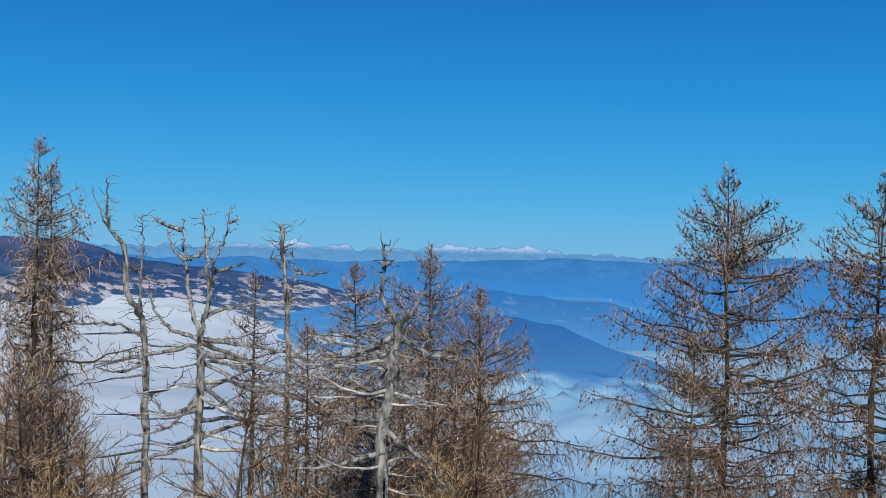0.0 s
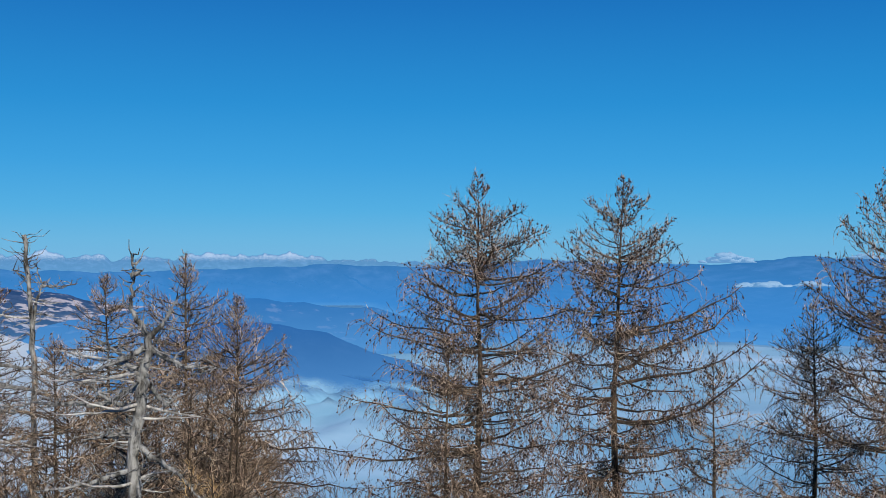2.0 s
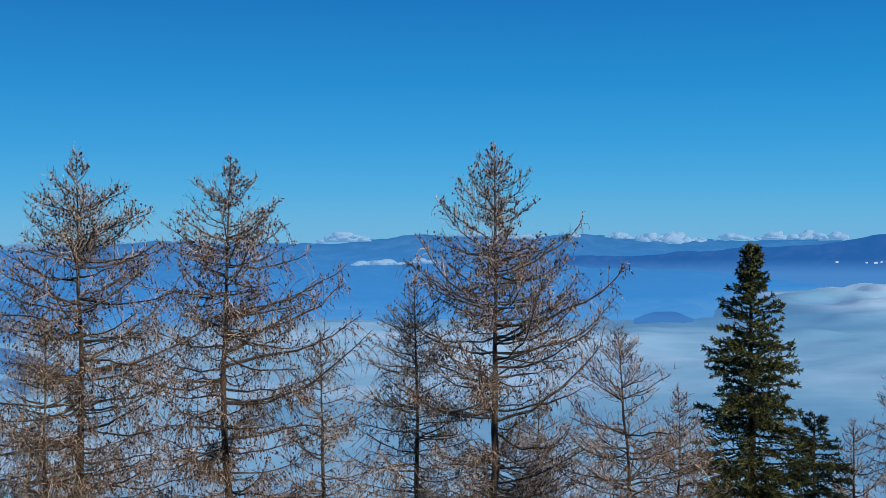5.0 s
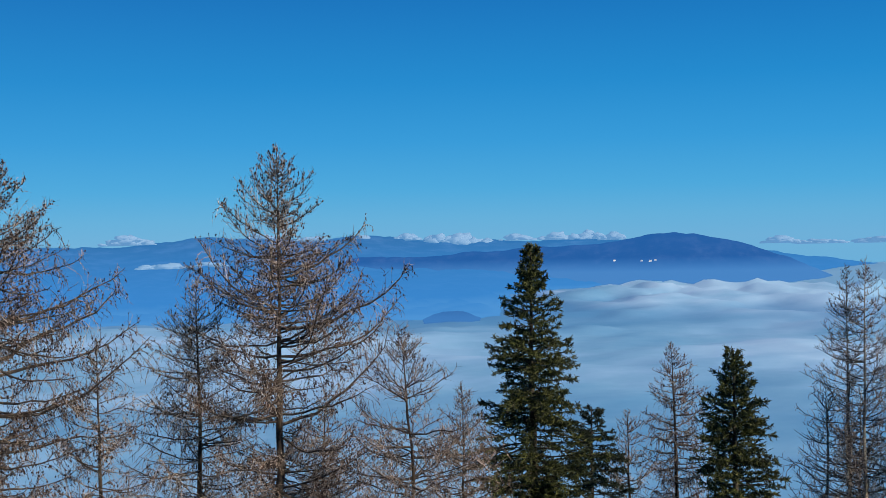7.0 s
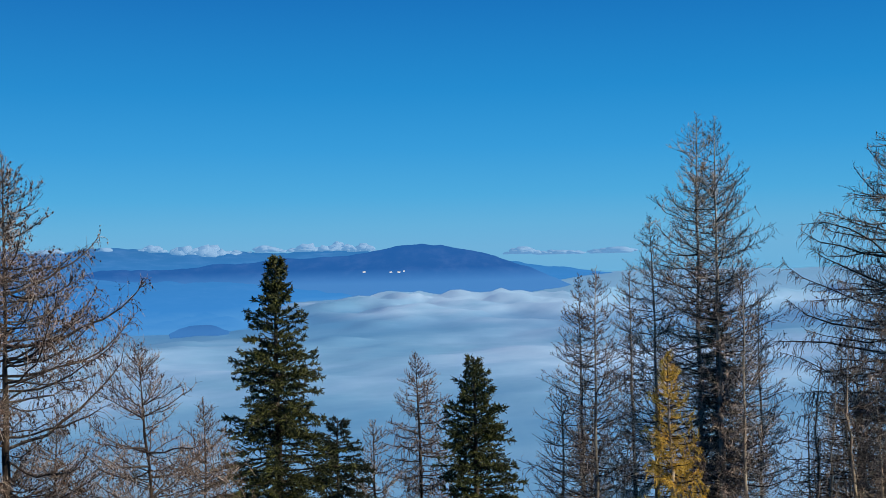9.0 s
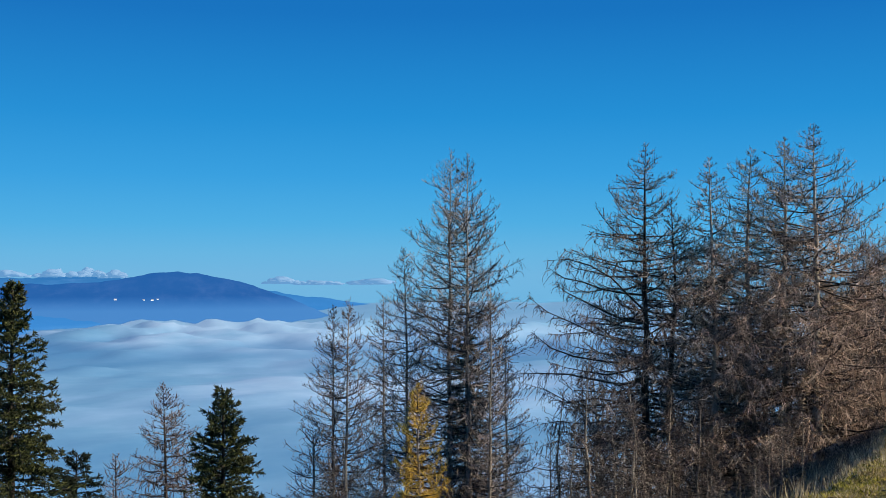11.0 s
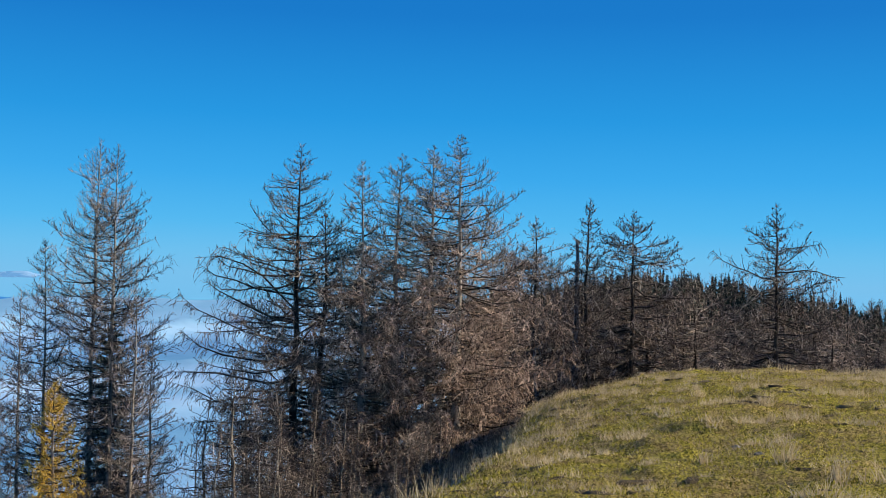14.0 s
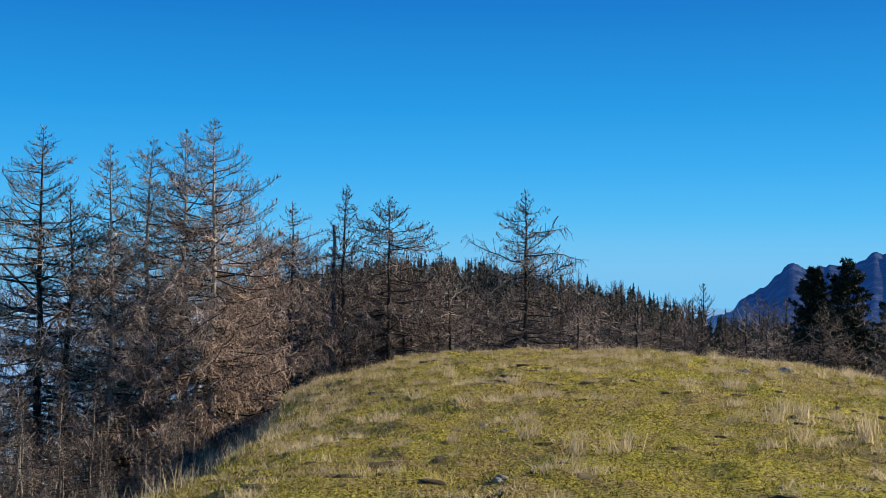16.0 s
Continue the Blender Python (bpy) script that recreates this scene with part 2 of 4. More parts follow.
def part(name, chunks, mat, parent=None, label="", smooth=False):
    ob = new(name, mesh_of(name, chunks, smooth))
    ob.data.materials.append(mat)
    if parent:
        ob.parent = parent
    if label:
        ob["label"] = label
    return ob


def unit(v):
    return v / np.maximum(np.linalg.norm(v, axis=-1, keepdims=True), 1e-9)


def tubes(p, r, sides=3):
    """Tapered tubes round polylines p (count, points, 3) with radii r (count, points)."""
    p, r = np.asarray(p, float), np.asarray(r, float)
    c, n, _ = p.shape
    tan = unit(np.gradient(p, axis=1))
    ref = np.where(np.abs(tan.mean(1))[:, 2:] > 0.75, (1.0, 0.0, 0.0), (0.0, 0.0, 1.0))[:, None, :]
    a = unit(np.cross(tan, ref))
    bb = np.cross(tan, a)
    ang = np.arange(sides) * 2 * np.pi / sides
    v = p[:, :, None] + r[:, :, None, None] * (np.cos(ang)[:, None] * a[:, :, None] + np.sin(ang)[:, None] * bb[:, :, None])
    i, k = np.meshgrid(np.arange(n - 1), np.arange(sides), indexing="ij")
    q = np.stack([i * sides + k, i * sides + (k + 1) % sides, (i + 1) * sides + (k + 1) % sides, (i + 1) * sides + k], -1).reshape(-1, 4)
    return v.reshape(-1, 3), (q[None] + (np.arange(c) * n * sides)[:, None, None]).reshape(-1, 4)


def blades(base, way, length, width, rng):
    """Thin pointed triangles."""
    side = unit(np.cross(way, rng.normal(size=way.shape))) * width[:, None]
    v = np.stack([base - side, base + side, base + way * length[:, None]], 1)
    return v.reshape(-1, 3), np.arange(len(base) * 3).reshape(-1, 3)


def beads(c, r):
    """Small pointed eight-sided bodies."""
    d = np.array([(1, 0, 0), (0, 1, 0), (-1, 0, 0), (0, -1, 0), (0, 0, 1.4), (0, 0, -1.4)])
    f = np.array([(0, 1, 4), (1, 2, 4), (2, 3, 4), (3, 0, 4), (1, 0, 5), (2, 1, 5), (3, 2, 5), (0, 3, 5)])
    v = c[:, None] + r[:, None, None] * d
    return v.reshape(-1, 3), (f[None] + (np.arange(len(c)) * 6)[:, None, None]).reshape(-1, 3)


def along(p, i, t):
    """Points at t (0 to 1) on polylines i of p."""
    n = p.shape[1] - 1
    k = np.minimum((t * n).astype(int), n - 1)
    w = (t * n - k)[:, None]
    return p[i, k] * (1 - w) + p[i, k + 1] * w, unit(p[i, k + 1] - p[i, k])


def grow(base, az, e0, e1, length, n, rng, wiggle=0.12, late=1.0):
    """Polylines that start at elevation e0 and end at e1 (radians)."""
    c = len(base)
    p = np.zeros((c, n, 3))
    p[:, 0] = base
    a = az.copy()
    for k in range(1, n):
        t = ((k - 0.5) / (n - 1)) ** late
        e = e0 + (e1 - e0) * t + rng.normal(0, 1, c) * wiggle
        a = a + rng.normal(0, 0.8, c) * wiggle
        p[:, k] = p[:, k - 1] + (length / (n - 1))[:, None] * np.stack([np.cos(a) * np.cos(e), np.sin(a) * np.cos(e), np.sin(e)], 1)
    return p


def spot(az, dist, el=0.0):
    """A place by its bearing (degrees to the left of north), distance and elevation from the viewer's eye."""
    return np.array([-math.sin(radians(az)) * dist, math.cos(radians(az)) * dist, EYE + math.tan(radians(el)) * dist])


def fbm(x, y, s, octaves=4, seed=0.0):
    return noise.fractal((x / s, y / s, seed), 1.0, 2.0, octaves)


# ---- the ridge, its slopes and the far ground, one sheet ----
def skyline(*marks):
    """A crest line through a few (bearing, elevation) marks."""
    az, el = zip(*sorted(marks))
    return lambda a: float(np.interp(a, az, el))


knoll = skyline((-60, -4), (-76, -1.5), (-84, -0.2), (-86.7, 0.2), (-88.9, 0.6), (-92.8, 0.95), (-94.7, 0.65), (-98.9, -0.1), (-101.6, -0.4), (-104.3, -1.3), (-106, -1.7), (-112, -2.4), (-130, -5))


def height(x, y):
    fx = min(max((x - 4) / 16, 0.1), 1)
    yc = y + 3
    h = -fx * 0.04 * min(yc, 5) ** 2 if yc > 0 else -0.012 * yc * yc
    n = max(y - 2.35 + 0.57 * min(max((x - 10) / 6, 0), 1) * min(max((27 - x) / 4, 0), 1) + 0.35 * min(max((x - 23) / 4, 0), 1), 0)
    h -= 0.42 * n + 0.04 * n * n if n < 3.6 else 2.03 + 0.65 * (n - 3.6)
    bank = min(n / 0.7, 1)
    h -= 0.32 * bank * bank * (3 - 2 * bank)
    h -= 0.012 * min(max(x - 4, 0), 24) * min(max((y + 10) / 6, 0), 1)
    xx = max(x - 26, 0)
    h -= 6 * (1 - math.exp(-(xx / 22) ** 2))
    h -= 0.06 * max(-x - 8, 0)
    r = math.hypot(x, y)
    if x > 60:
        # the wooded knoll beyond the meadow
        az = math.degrees(math.atan2(-x, y))
        w = min((x - 60) / 60, 1) * min(max((-80 - az) / 5, 0), 1) * min(max((az + 125) / 8, 0), 1)
        h += (r * math.tan(radians(knoll(az))) - 6.0 - h) * w * w * (3 - 2 * w)
    h -= 0.4 * max(r - 230, 0)
    return max(h, -260)


def ground_at(x, y):
    r = math.hypot(x - 12, y)
    bumps = 0.1 * fbm(x, y, 1.9, 4) + 0.045 * fbm(x, y, 0.7, 4, 4.0) + 0.16 * max(fbm(x, y, 1.3, 3, 15.0) - 0.3, 0) + 0.1 * max(fbm(x, y, 0.45, 3, 22.0) - 0.3, 0) if r < 70 else 0
    return height(x, y) + bumps + (min(r, 900) / 130 * fbm(x, y, 60, 4, 9.0) if r > 60 else 0)


def spaced(lo, hi, step):
    """Even steps over the meadow, then ever wider ones out to the horizon."""
    far = np.cumsum(step * 1.1 ** np.arange(1, 90))
    far = far[far < 5600]
    return np.concatenate([lo - far[::-1], np.arange(lo, hi, step), hi - step + far])


gx, gy = spaced(6.0, 31.0, 0.12), spaced(-14.0, 4.0, 0.09)
gv = np.array([(x, y, ground_at(x, y)) for x in gx for y in gy])
N, NX = len(gy), len(gx)
gi, gj = np.meshgrid(np.arange(NX - 1), np.arange(N - 1), indexing="ij")
gf = np.stack([gi * N + gj, (gi + 1) * N + gj, (gi + 1) * N + gj + 1, gi * N + gj + 1], -1).reshape(-1, 4)
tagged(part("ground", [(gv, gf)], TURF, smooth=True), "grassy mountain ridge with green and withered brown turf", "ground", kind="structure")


# ---- sea of fog and the far ranges ----
FOG, nt, b = material("fog", 1.0)
b.inputs["Specular IOR Level"].default_value = 0.0
swirl = noise_node(nt, 0.0019, 7, 0.58, stretch=(0.8, 1, 1))
# random streaks of fog; their blue tones include painted haze
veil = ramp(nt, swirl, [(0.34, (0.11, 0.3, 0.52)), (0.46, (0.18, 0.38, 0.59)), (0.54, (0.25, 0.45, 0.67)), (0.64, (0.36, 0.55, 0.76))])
fc, fs = nt.nodes.new("ShaderNodeTexCoord"), nt.nodes.new("ShaderNodeSeparateXYZ")
nt.links.new(fc.outputs["Object"], fs.inputs["Vector"])


def stretch_of(value, lo, hi, to_lo, to_hi):
    q = FOG.node_tree.nodes.new("ShaderNodeMapRange")
    q.interpolation_type = "SMOOTHSTEP"
    FOG.node_tree.links.new(value, q.inputs["Value"])
    for key, v in zip(("From Min", "From Max", "To Min", "To Max"), (lo, hi, to_lo, to_hi)):
        q.inputs[key].default_value = v
    return q.outputs["Result"]


# haze is painted into its colour, bluer far off and eastward but for the billows; towards the west it is thick and
# white
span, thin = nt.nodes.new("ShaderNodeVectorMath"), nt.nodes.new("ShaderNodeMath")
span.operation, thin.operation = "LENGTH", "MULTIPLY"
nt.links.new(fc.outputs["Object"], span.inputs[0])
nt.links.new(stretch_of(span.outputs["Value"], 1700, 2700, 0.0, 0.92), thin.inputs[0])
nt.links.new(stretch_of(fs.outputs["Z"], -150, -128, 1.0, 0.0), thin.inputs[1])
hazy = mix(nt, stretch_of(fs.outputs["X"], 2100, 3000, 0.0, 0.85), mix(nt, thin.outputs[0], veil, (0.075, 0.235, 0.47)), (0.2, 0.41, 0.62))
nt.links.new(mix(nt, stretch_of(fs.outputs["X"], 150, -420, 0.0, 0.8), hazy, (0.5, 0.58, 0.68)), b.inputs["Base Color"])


# the tops of loose billows let the land behind show through
dense, wisp, clear, veiled = (nt.nodes.new("ShaderNode" + q) for q in ("Attribute", "Math", "BsdfTransparent", "MixShader"))
dense.attribute_name, wisp.operation, wisp.inputs[1].default_value = "thickness", "MULTIPLY_ADD", 1.6
nt.links.new(noise_node(nt, 0.011, 7, 0.62), wisp.inputs[0])
lessen = nt.nodes.new("ShaderNodeMath")
lessen.operation, lessen.inputs[1].default_value = "SUBTRACT", 0.8
nt.links.new(dense.outputs["Fac"], lessen.inputs[0])
nt.links.new(lessen.outputs[0], wisp.inputs[2])
nt.links.new(stretch_of(wisp.outputs[0], 0.05, 0.75, 0.0, 1.0), veiled.inputs[0])
nt.links.new(clear.outputs["BSDF"], veiled.inputs[1])
nt.links.new(b.outputs["BSDF"], veiled.inputs[2])
nt.links.new(veiled.outputs["Shader"], nt.nodes["Material Output"].inputs["Surface"])


def bell(a, c, w):
    return math.exp(-((a - c) / w) ** 2)


FOG_Z = -150.0
fa, fr = np.radians(np.linspace(-150, 60, 421)), np.geomspace(260, 4880, 170)
fv, thickness = [], []
for r in fr:
    for a in fa:
        x, y = -math.sin(a) * r, math.cos(a) * r
        swell = min(r, 2400) / 2400 * (1 - 0.8 * min(max(r - 2100, 0) / 600, 1))
        deg = math.degrees(a)
        # billows that lick up the feet of the ridges
        west = min(max((deg - 7) / 6, 0), 1) * min(max((r - 1500) / 500, 0), 1)
        # a bank before the flat hill, and far fog that swells to the horizon in the east
        bank = min(max((-43 - deg) / 7, 0), 1) * bell(r, 2850, 420) * (32 + 24 * fbm(x, y, 230, 6, 35.0) + 22 * fbm(x, y, 95, 6, 41.0))
        swept = min(max((-54 - deg) / 7, 0), 1) * min(max((deg + 84) / 8, 0), 1) * min(max((r - 2900) / 1300, 0), 1) * (44 + 16 * fbm(x, y, 500, 5, 37.0))
        lick = 44 * bell(r, 1240, 190) * bell(deg, -6, 9) * (0.3 + max(0.8 * fbm(x, y, 75, 6, 31.0), -0.5)) + west * (46 + 9 * fbm(x, y, 200, 5, 33.0))
        loose = 44 * bell(r, 1240, 190) * bell(deg, -6, 9)
        thickness.append(1.0 - 0.045 * max(loose * 0.12 + lick - west * 46 - 4, 0) - 0.024 * max(bank - 34, 0))
        fv.append((x, y, FOG_Z + lick + max(bank, swept) + swell * (24 * fbm(x, y, 700, 5, 2.0) + 9 * fbm(x, y, 150, 4, 7.0))))
A, Rn = len(fa), len(fr)
gi, gj = np.meshgrid(np.arange(Rn - 1), np.arange(A - 1), indexing="ij")
ff = np.stack([gi * A + gj, gi * A + gj + 1, (gi + 1) * A + gj + 1, (gi + 1) * A + gj], -1).reshape(-1, 4)
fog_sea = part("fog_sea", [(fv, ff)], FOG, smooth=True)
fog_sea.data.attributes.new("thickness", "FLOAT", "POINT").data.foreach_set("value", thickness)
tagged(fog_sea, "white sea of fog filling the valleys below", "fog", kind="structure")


def range_of(name, label, mat, az0, az1, dist, front, back, crest, foot, rough, seed, cols=300, rows=26, hollow=1.25, relief=1.0, jag=0.6):
    """A mountain range: a slope that climbs from its foot to the crest, cut by spurs and gullies, and falls away behind."""
    v = []
    for j in range(rows + 6):
        t = j / (rows - 1)
        for i in range(cols):
            a = az0 + (az1 - az0) * i / (cols - 1)
            top = EYE + dist * math.tan(radians(crest(a)))
            ar = radians(a)
            u = ar * dist
            top += rough * (0.26 * fbm(u, seed, rough * 5, 6, seed) + jag * 0.12 * fbm(u, seed + 3, rough * 1.1, 4, seed))
            edge = min(min(i, cols - 1 - i) / (cols * 0.12), 1)
            edge = edge * edge * (3 - 2 * edge)
            base = foot(a) if callable(foot) else foot
            low = base - 45 * (1 - edge) - (25 if j == 0 else 0)
            top = low + (top - low) * edge
            if t <= 1:
                r, z = dist - front * (1 - t), low + (top - low) * t ** hollow
                w = math.sin(math.pi * min(t, 1)) ** 0.8
            else:
                r, z = dist + back * (t - 1) * 4, top - max(top - base, 10) * (t - 1) * 3
                w = 0
            spur = noise.ridged_multi_fractal((u / (rough * 3.2), r / (rough * 5), seed), 1.0, 2.0, 6, 1.0, 2.0) - 1
            z += w * rough * 0.22 * relief * spur
            r += w * rough * 0.8 * relief * spur
            v.append((-math.sin(ar) * r, math.cos(ar) * r, z))
    i, j = np.meshgrid(np.arange(cols - 1), np.arange(rows + 5), indexing="ij")
    f = np.stack([j * cols + i + 1, j * cols + i, (j + 1) * cols + i, (j + 1) * cols + i + 1], -1).reshape(-1, 4)
    return tagged(part(name, [(v, f)], mat, smooth=True), label, "mountain range", kind="structure")


# land colours, each with distance haze painted in as blue emission
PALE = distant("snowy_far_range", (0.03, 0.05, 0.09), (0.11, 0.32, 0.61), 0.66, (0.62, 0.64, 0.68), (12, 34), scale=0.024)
BLUE = distant("blue_far_range", (0.028, 0.042, 0.07), (0.036, 0.2, 0.51), 0.68, scale=0.01, foot_haze=(-148, -136, 0.3))
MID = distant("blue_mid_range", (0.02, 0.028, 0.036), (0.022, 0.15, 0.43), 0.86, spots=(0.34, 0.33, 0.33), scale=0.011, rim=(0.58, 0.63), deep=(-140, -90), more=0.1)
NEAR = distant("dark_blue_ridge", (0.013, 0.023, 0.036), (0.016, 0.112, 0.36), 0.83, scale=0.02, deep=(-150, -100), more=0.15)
ISLET = distant("fogbound_hilltop", (0.02, 0.026, 0.034), (0.034, 0.15, 0.41), 0.84, scale=0.03, deep=(-148, -138), more=0.1, foot_haze=(-152, -138, 0.1))
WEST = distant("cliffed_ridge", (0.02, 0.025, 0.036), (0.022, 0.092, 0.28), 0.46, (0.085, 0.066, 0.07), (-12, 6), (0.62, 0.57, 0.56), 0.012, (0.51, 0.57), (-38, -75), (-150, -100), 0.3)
HILL = distant("wooded_hill", (0.022, 0.028, 0.042), (0.017, 0.118, 0.39), 0.76, scale=0.012, deep=(-100, -60), more=0.2, foot_haze=(-105, -62, 0.36))
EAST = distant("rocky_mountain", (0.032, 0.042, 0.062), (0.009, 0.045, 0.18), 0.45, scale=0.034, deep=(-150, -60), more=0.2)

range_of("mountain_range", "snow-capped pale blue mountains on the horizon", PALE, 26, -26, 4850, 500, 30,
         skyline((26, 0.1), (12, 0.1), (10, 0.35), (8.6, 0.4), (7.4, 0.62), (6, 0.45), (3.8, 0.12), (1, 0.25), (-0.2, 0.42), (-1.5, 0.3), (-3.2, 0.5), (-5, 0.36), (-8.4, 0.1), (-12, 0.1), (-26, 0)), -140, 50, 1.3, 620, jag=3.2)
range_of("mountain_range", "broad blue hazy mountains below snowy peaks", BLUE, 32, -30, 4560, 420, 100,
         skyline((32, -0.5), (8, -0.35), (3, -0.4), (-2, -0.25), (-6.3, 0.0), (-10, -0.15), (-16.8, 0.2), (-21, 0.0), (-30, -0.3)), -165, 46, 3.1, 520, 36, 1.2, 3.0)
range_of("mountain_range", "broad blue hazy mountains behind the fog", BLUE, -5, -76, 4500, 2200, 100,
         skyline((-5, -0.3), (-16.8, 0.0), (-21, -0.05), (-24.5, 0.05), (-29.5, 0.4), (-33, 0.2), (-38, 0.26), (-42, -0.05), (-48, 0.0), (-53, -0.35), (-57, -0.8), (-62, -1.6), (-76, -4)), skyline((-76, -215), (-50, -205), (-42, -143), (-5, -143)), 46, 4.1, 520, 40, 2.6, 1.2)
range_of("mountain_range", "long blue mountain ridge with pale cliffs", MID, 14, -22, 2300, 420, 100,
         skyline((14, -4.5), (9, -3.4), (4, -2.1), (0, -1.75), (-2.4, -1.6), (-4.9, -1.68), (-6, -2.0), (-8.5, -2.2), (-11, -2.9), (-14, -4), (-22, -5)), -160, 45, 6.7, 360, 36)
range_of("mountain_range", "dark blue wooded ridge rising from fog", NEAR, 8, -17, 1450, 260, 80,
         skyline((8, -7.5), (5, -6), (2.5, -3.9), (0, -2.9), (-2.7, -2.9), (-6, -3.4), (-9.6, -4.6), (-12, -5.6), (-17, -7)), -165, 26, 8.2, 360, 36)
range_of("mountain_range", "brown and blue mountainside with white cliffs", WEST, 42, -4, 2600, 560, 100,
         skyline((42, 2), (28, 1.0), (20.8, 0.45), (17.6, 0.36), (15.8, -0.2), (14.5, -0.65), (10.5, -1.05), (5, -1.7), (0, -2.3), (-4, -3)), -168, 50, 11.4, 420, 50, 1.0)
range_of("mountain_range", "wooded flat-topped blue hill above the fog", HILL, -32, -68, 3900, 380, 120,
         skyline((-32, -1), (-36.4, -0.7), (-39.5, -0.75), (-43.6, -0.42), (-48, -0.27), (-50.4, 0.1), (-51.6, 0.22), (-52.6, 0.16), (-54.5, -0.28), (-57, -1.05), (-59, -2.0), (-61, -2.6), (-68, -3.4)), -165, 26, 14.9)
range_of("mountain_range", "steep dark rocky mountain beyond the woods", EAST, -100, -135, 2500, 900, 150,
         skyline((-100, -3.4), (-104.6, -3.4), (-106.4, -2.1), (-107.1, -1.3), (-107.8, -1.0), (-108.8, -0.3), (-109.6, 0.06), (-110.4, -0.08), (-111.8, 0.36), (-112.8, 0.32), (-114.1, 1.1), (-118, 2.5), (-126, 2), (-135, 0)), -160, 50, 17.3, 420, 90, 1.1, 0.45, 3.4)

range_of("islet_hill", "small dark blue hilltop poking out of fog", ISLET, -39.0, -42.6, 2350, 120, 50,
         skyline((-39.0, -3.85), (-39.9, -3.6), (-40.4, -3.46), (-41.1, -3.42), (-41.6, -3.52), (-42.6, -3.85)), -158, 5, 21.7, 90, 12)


def house(az, el, dist, wide):
    """A far white house: walls and a pitched roof."""
    home = tagged(new("house"), "tiny white house on the far hillside", "house", "houses on the far hill")
    home.matrix_world = pose(*spot(az, dist, el), 0, 0, az)
    w, d, h = wide, wide * 0.7, wide * 0.4
    for nm, v, f, m in (("wall", [(x, y, z) for z in (-h, h) for x, y in ((-w, -d), (w, -d), (w, d), (-w, d))], [(0, 1, 5, 4), (1, 2, 6, 5), (2, 3, 7, 6), (3, 0, 4, 7)], PLASTER),
                        ("roof", [(-w * 1.1, -d * 1.2, h), (w * 1.1, -d * 1.2, h), (w * 1.1, d * 1.2, h), (-w * 1.1, d * 1.2, h), (-w * 1.1, 0, h * 1.9), (w * 1.1, 0, h * 1.9)], [(0, 1, 5, 4), (2, 3, 4, 5)], ROOF)):
        part(nm, [(v, f)], m, home)


PLASTER, nt, b = material("white_plaster")
b.inputs["Base Color"].default_value = (0.8, 0.8, 0.8, 1)
ROOF, nt, b = material("grey_roof")
b.inputs["Base Color"].default_value = (0.45, 0.47, 0.5, 1)
for az, el, w in ((-48.8, -1.1, 4), (-50.1, -1.13, 3.2), (-50.5, -1.14, 4.2), (-50.75, -1.1, 3)):
    house(az, el, 3640, w)


def cloud(az, el, dist, wide, tall, seed):
    """A small cumulus: overlapping lumps with a flat base."""
    rng = np.random.default_rng(seed)
    bm = bmesh.new()
    for _ in range(34):
        u = float(np.clip(rng.normal(0, 0.45), -1, 1))
        r = (0.08 + 0.26 * rng.random()) * (1 - 0.6 * abs(u))
        bmesh.ops.create_icosphere(bm, subdivisions=2, radius=1, matrix=Matrix.Translation((u, rng.uniform(-0.3, 0.3), r * 0.7 + 0.5 * rng.random() ** 2 * (1 - abs(u)))) @ Matrix.Diagonal((r * 1.3, r * 1.2, r * 1.2, 1)))
    for v in bm.verts:
        v.co += v.normal * 0.2 * noise.fractal(v.co * 4.0 + Vector((seed, 0, 0)), 1.0, 2.0, 4)
        v.co = Vector((v.co.x * wide, v.co.y * wide, max(v.co.z, 0.03 * v.co.x) * tall))
    me = bpy.data.meshes.new("cloud")
    bm.to_mesh(me)
    bm.free()
    me.polygons.foreach_set("use_smooth", np.ones(len(me.polygons), bool))
    me.materials.append(CLOUD)
    ob = new("cloud", me)
    ob.matrix_world = pose(*spot(az, dist, el), 0, 0, az)
    return tagged(ob, "small white cloud over the far blue mountains", "cloud", "small clouds on the horizon")


CLOUD, nt, b = material("cloud", 1.0)
b.inputs["Base Color"].default_value = (0.1, 0.13, 0.17, 1)
b.inputs["Specular IOR Level"].default_value = 0.0
# blue emission paints distant haze onto the clouds
b.inputs["Emission Color"].default_value, b.inputs["Emission Strength"].default_value = (0.13, 0.31, 0.55, 1), 0.72
crng = np.random.default_rng(5)
for az, el, w, tl in ((-25.3, 0.1, 60, 45), (-27.0, -1.05, 48, 26), (-29.0, -1.0, 36, 20), (-31.5, 0.3, 40, 22), (-36.5, 0.05, 50, 26), (-40.2, -0.2, 48, 50), (-41.4, -0.2, 62, 62), (-42.7, -0.2, 40, 34),
                     (-44, 0.0, 40, 30), (-46, 0.0, 50, 30), (-47.6, 0.0, 46, 40), (-48.8, -0.05, 36, 30), (-38.6, 0.1, 40, 30), (-34, 0.15, 40, 24), (-56.6, -0.35, 50, 26), (-58.5, -0.4, 60, 24), (-61, -0.4, 70, 24)):
    cloud(az, el - 0.03, 4480 if el > -0.5 else 3900, w * 1.7, tl * 1.05, int(crng.integers(1000)))


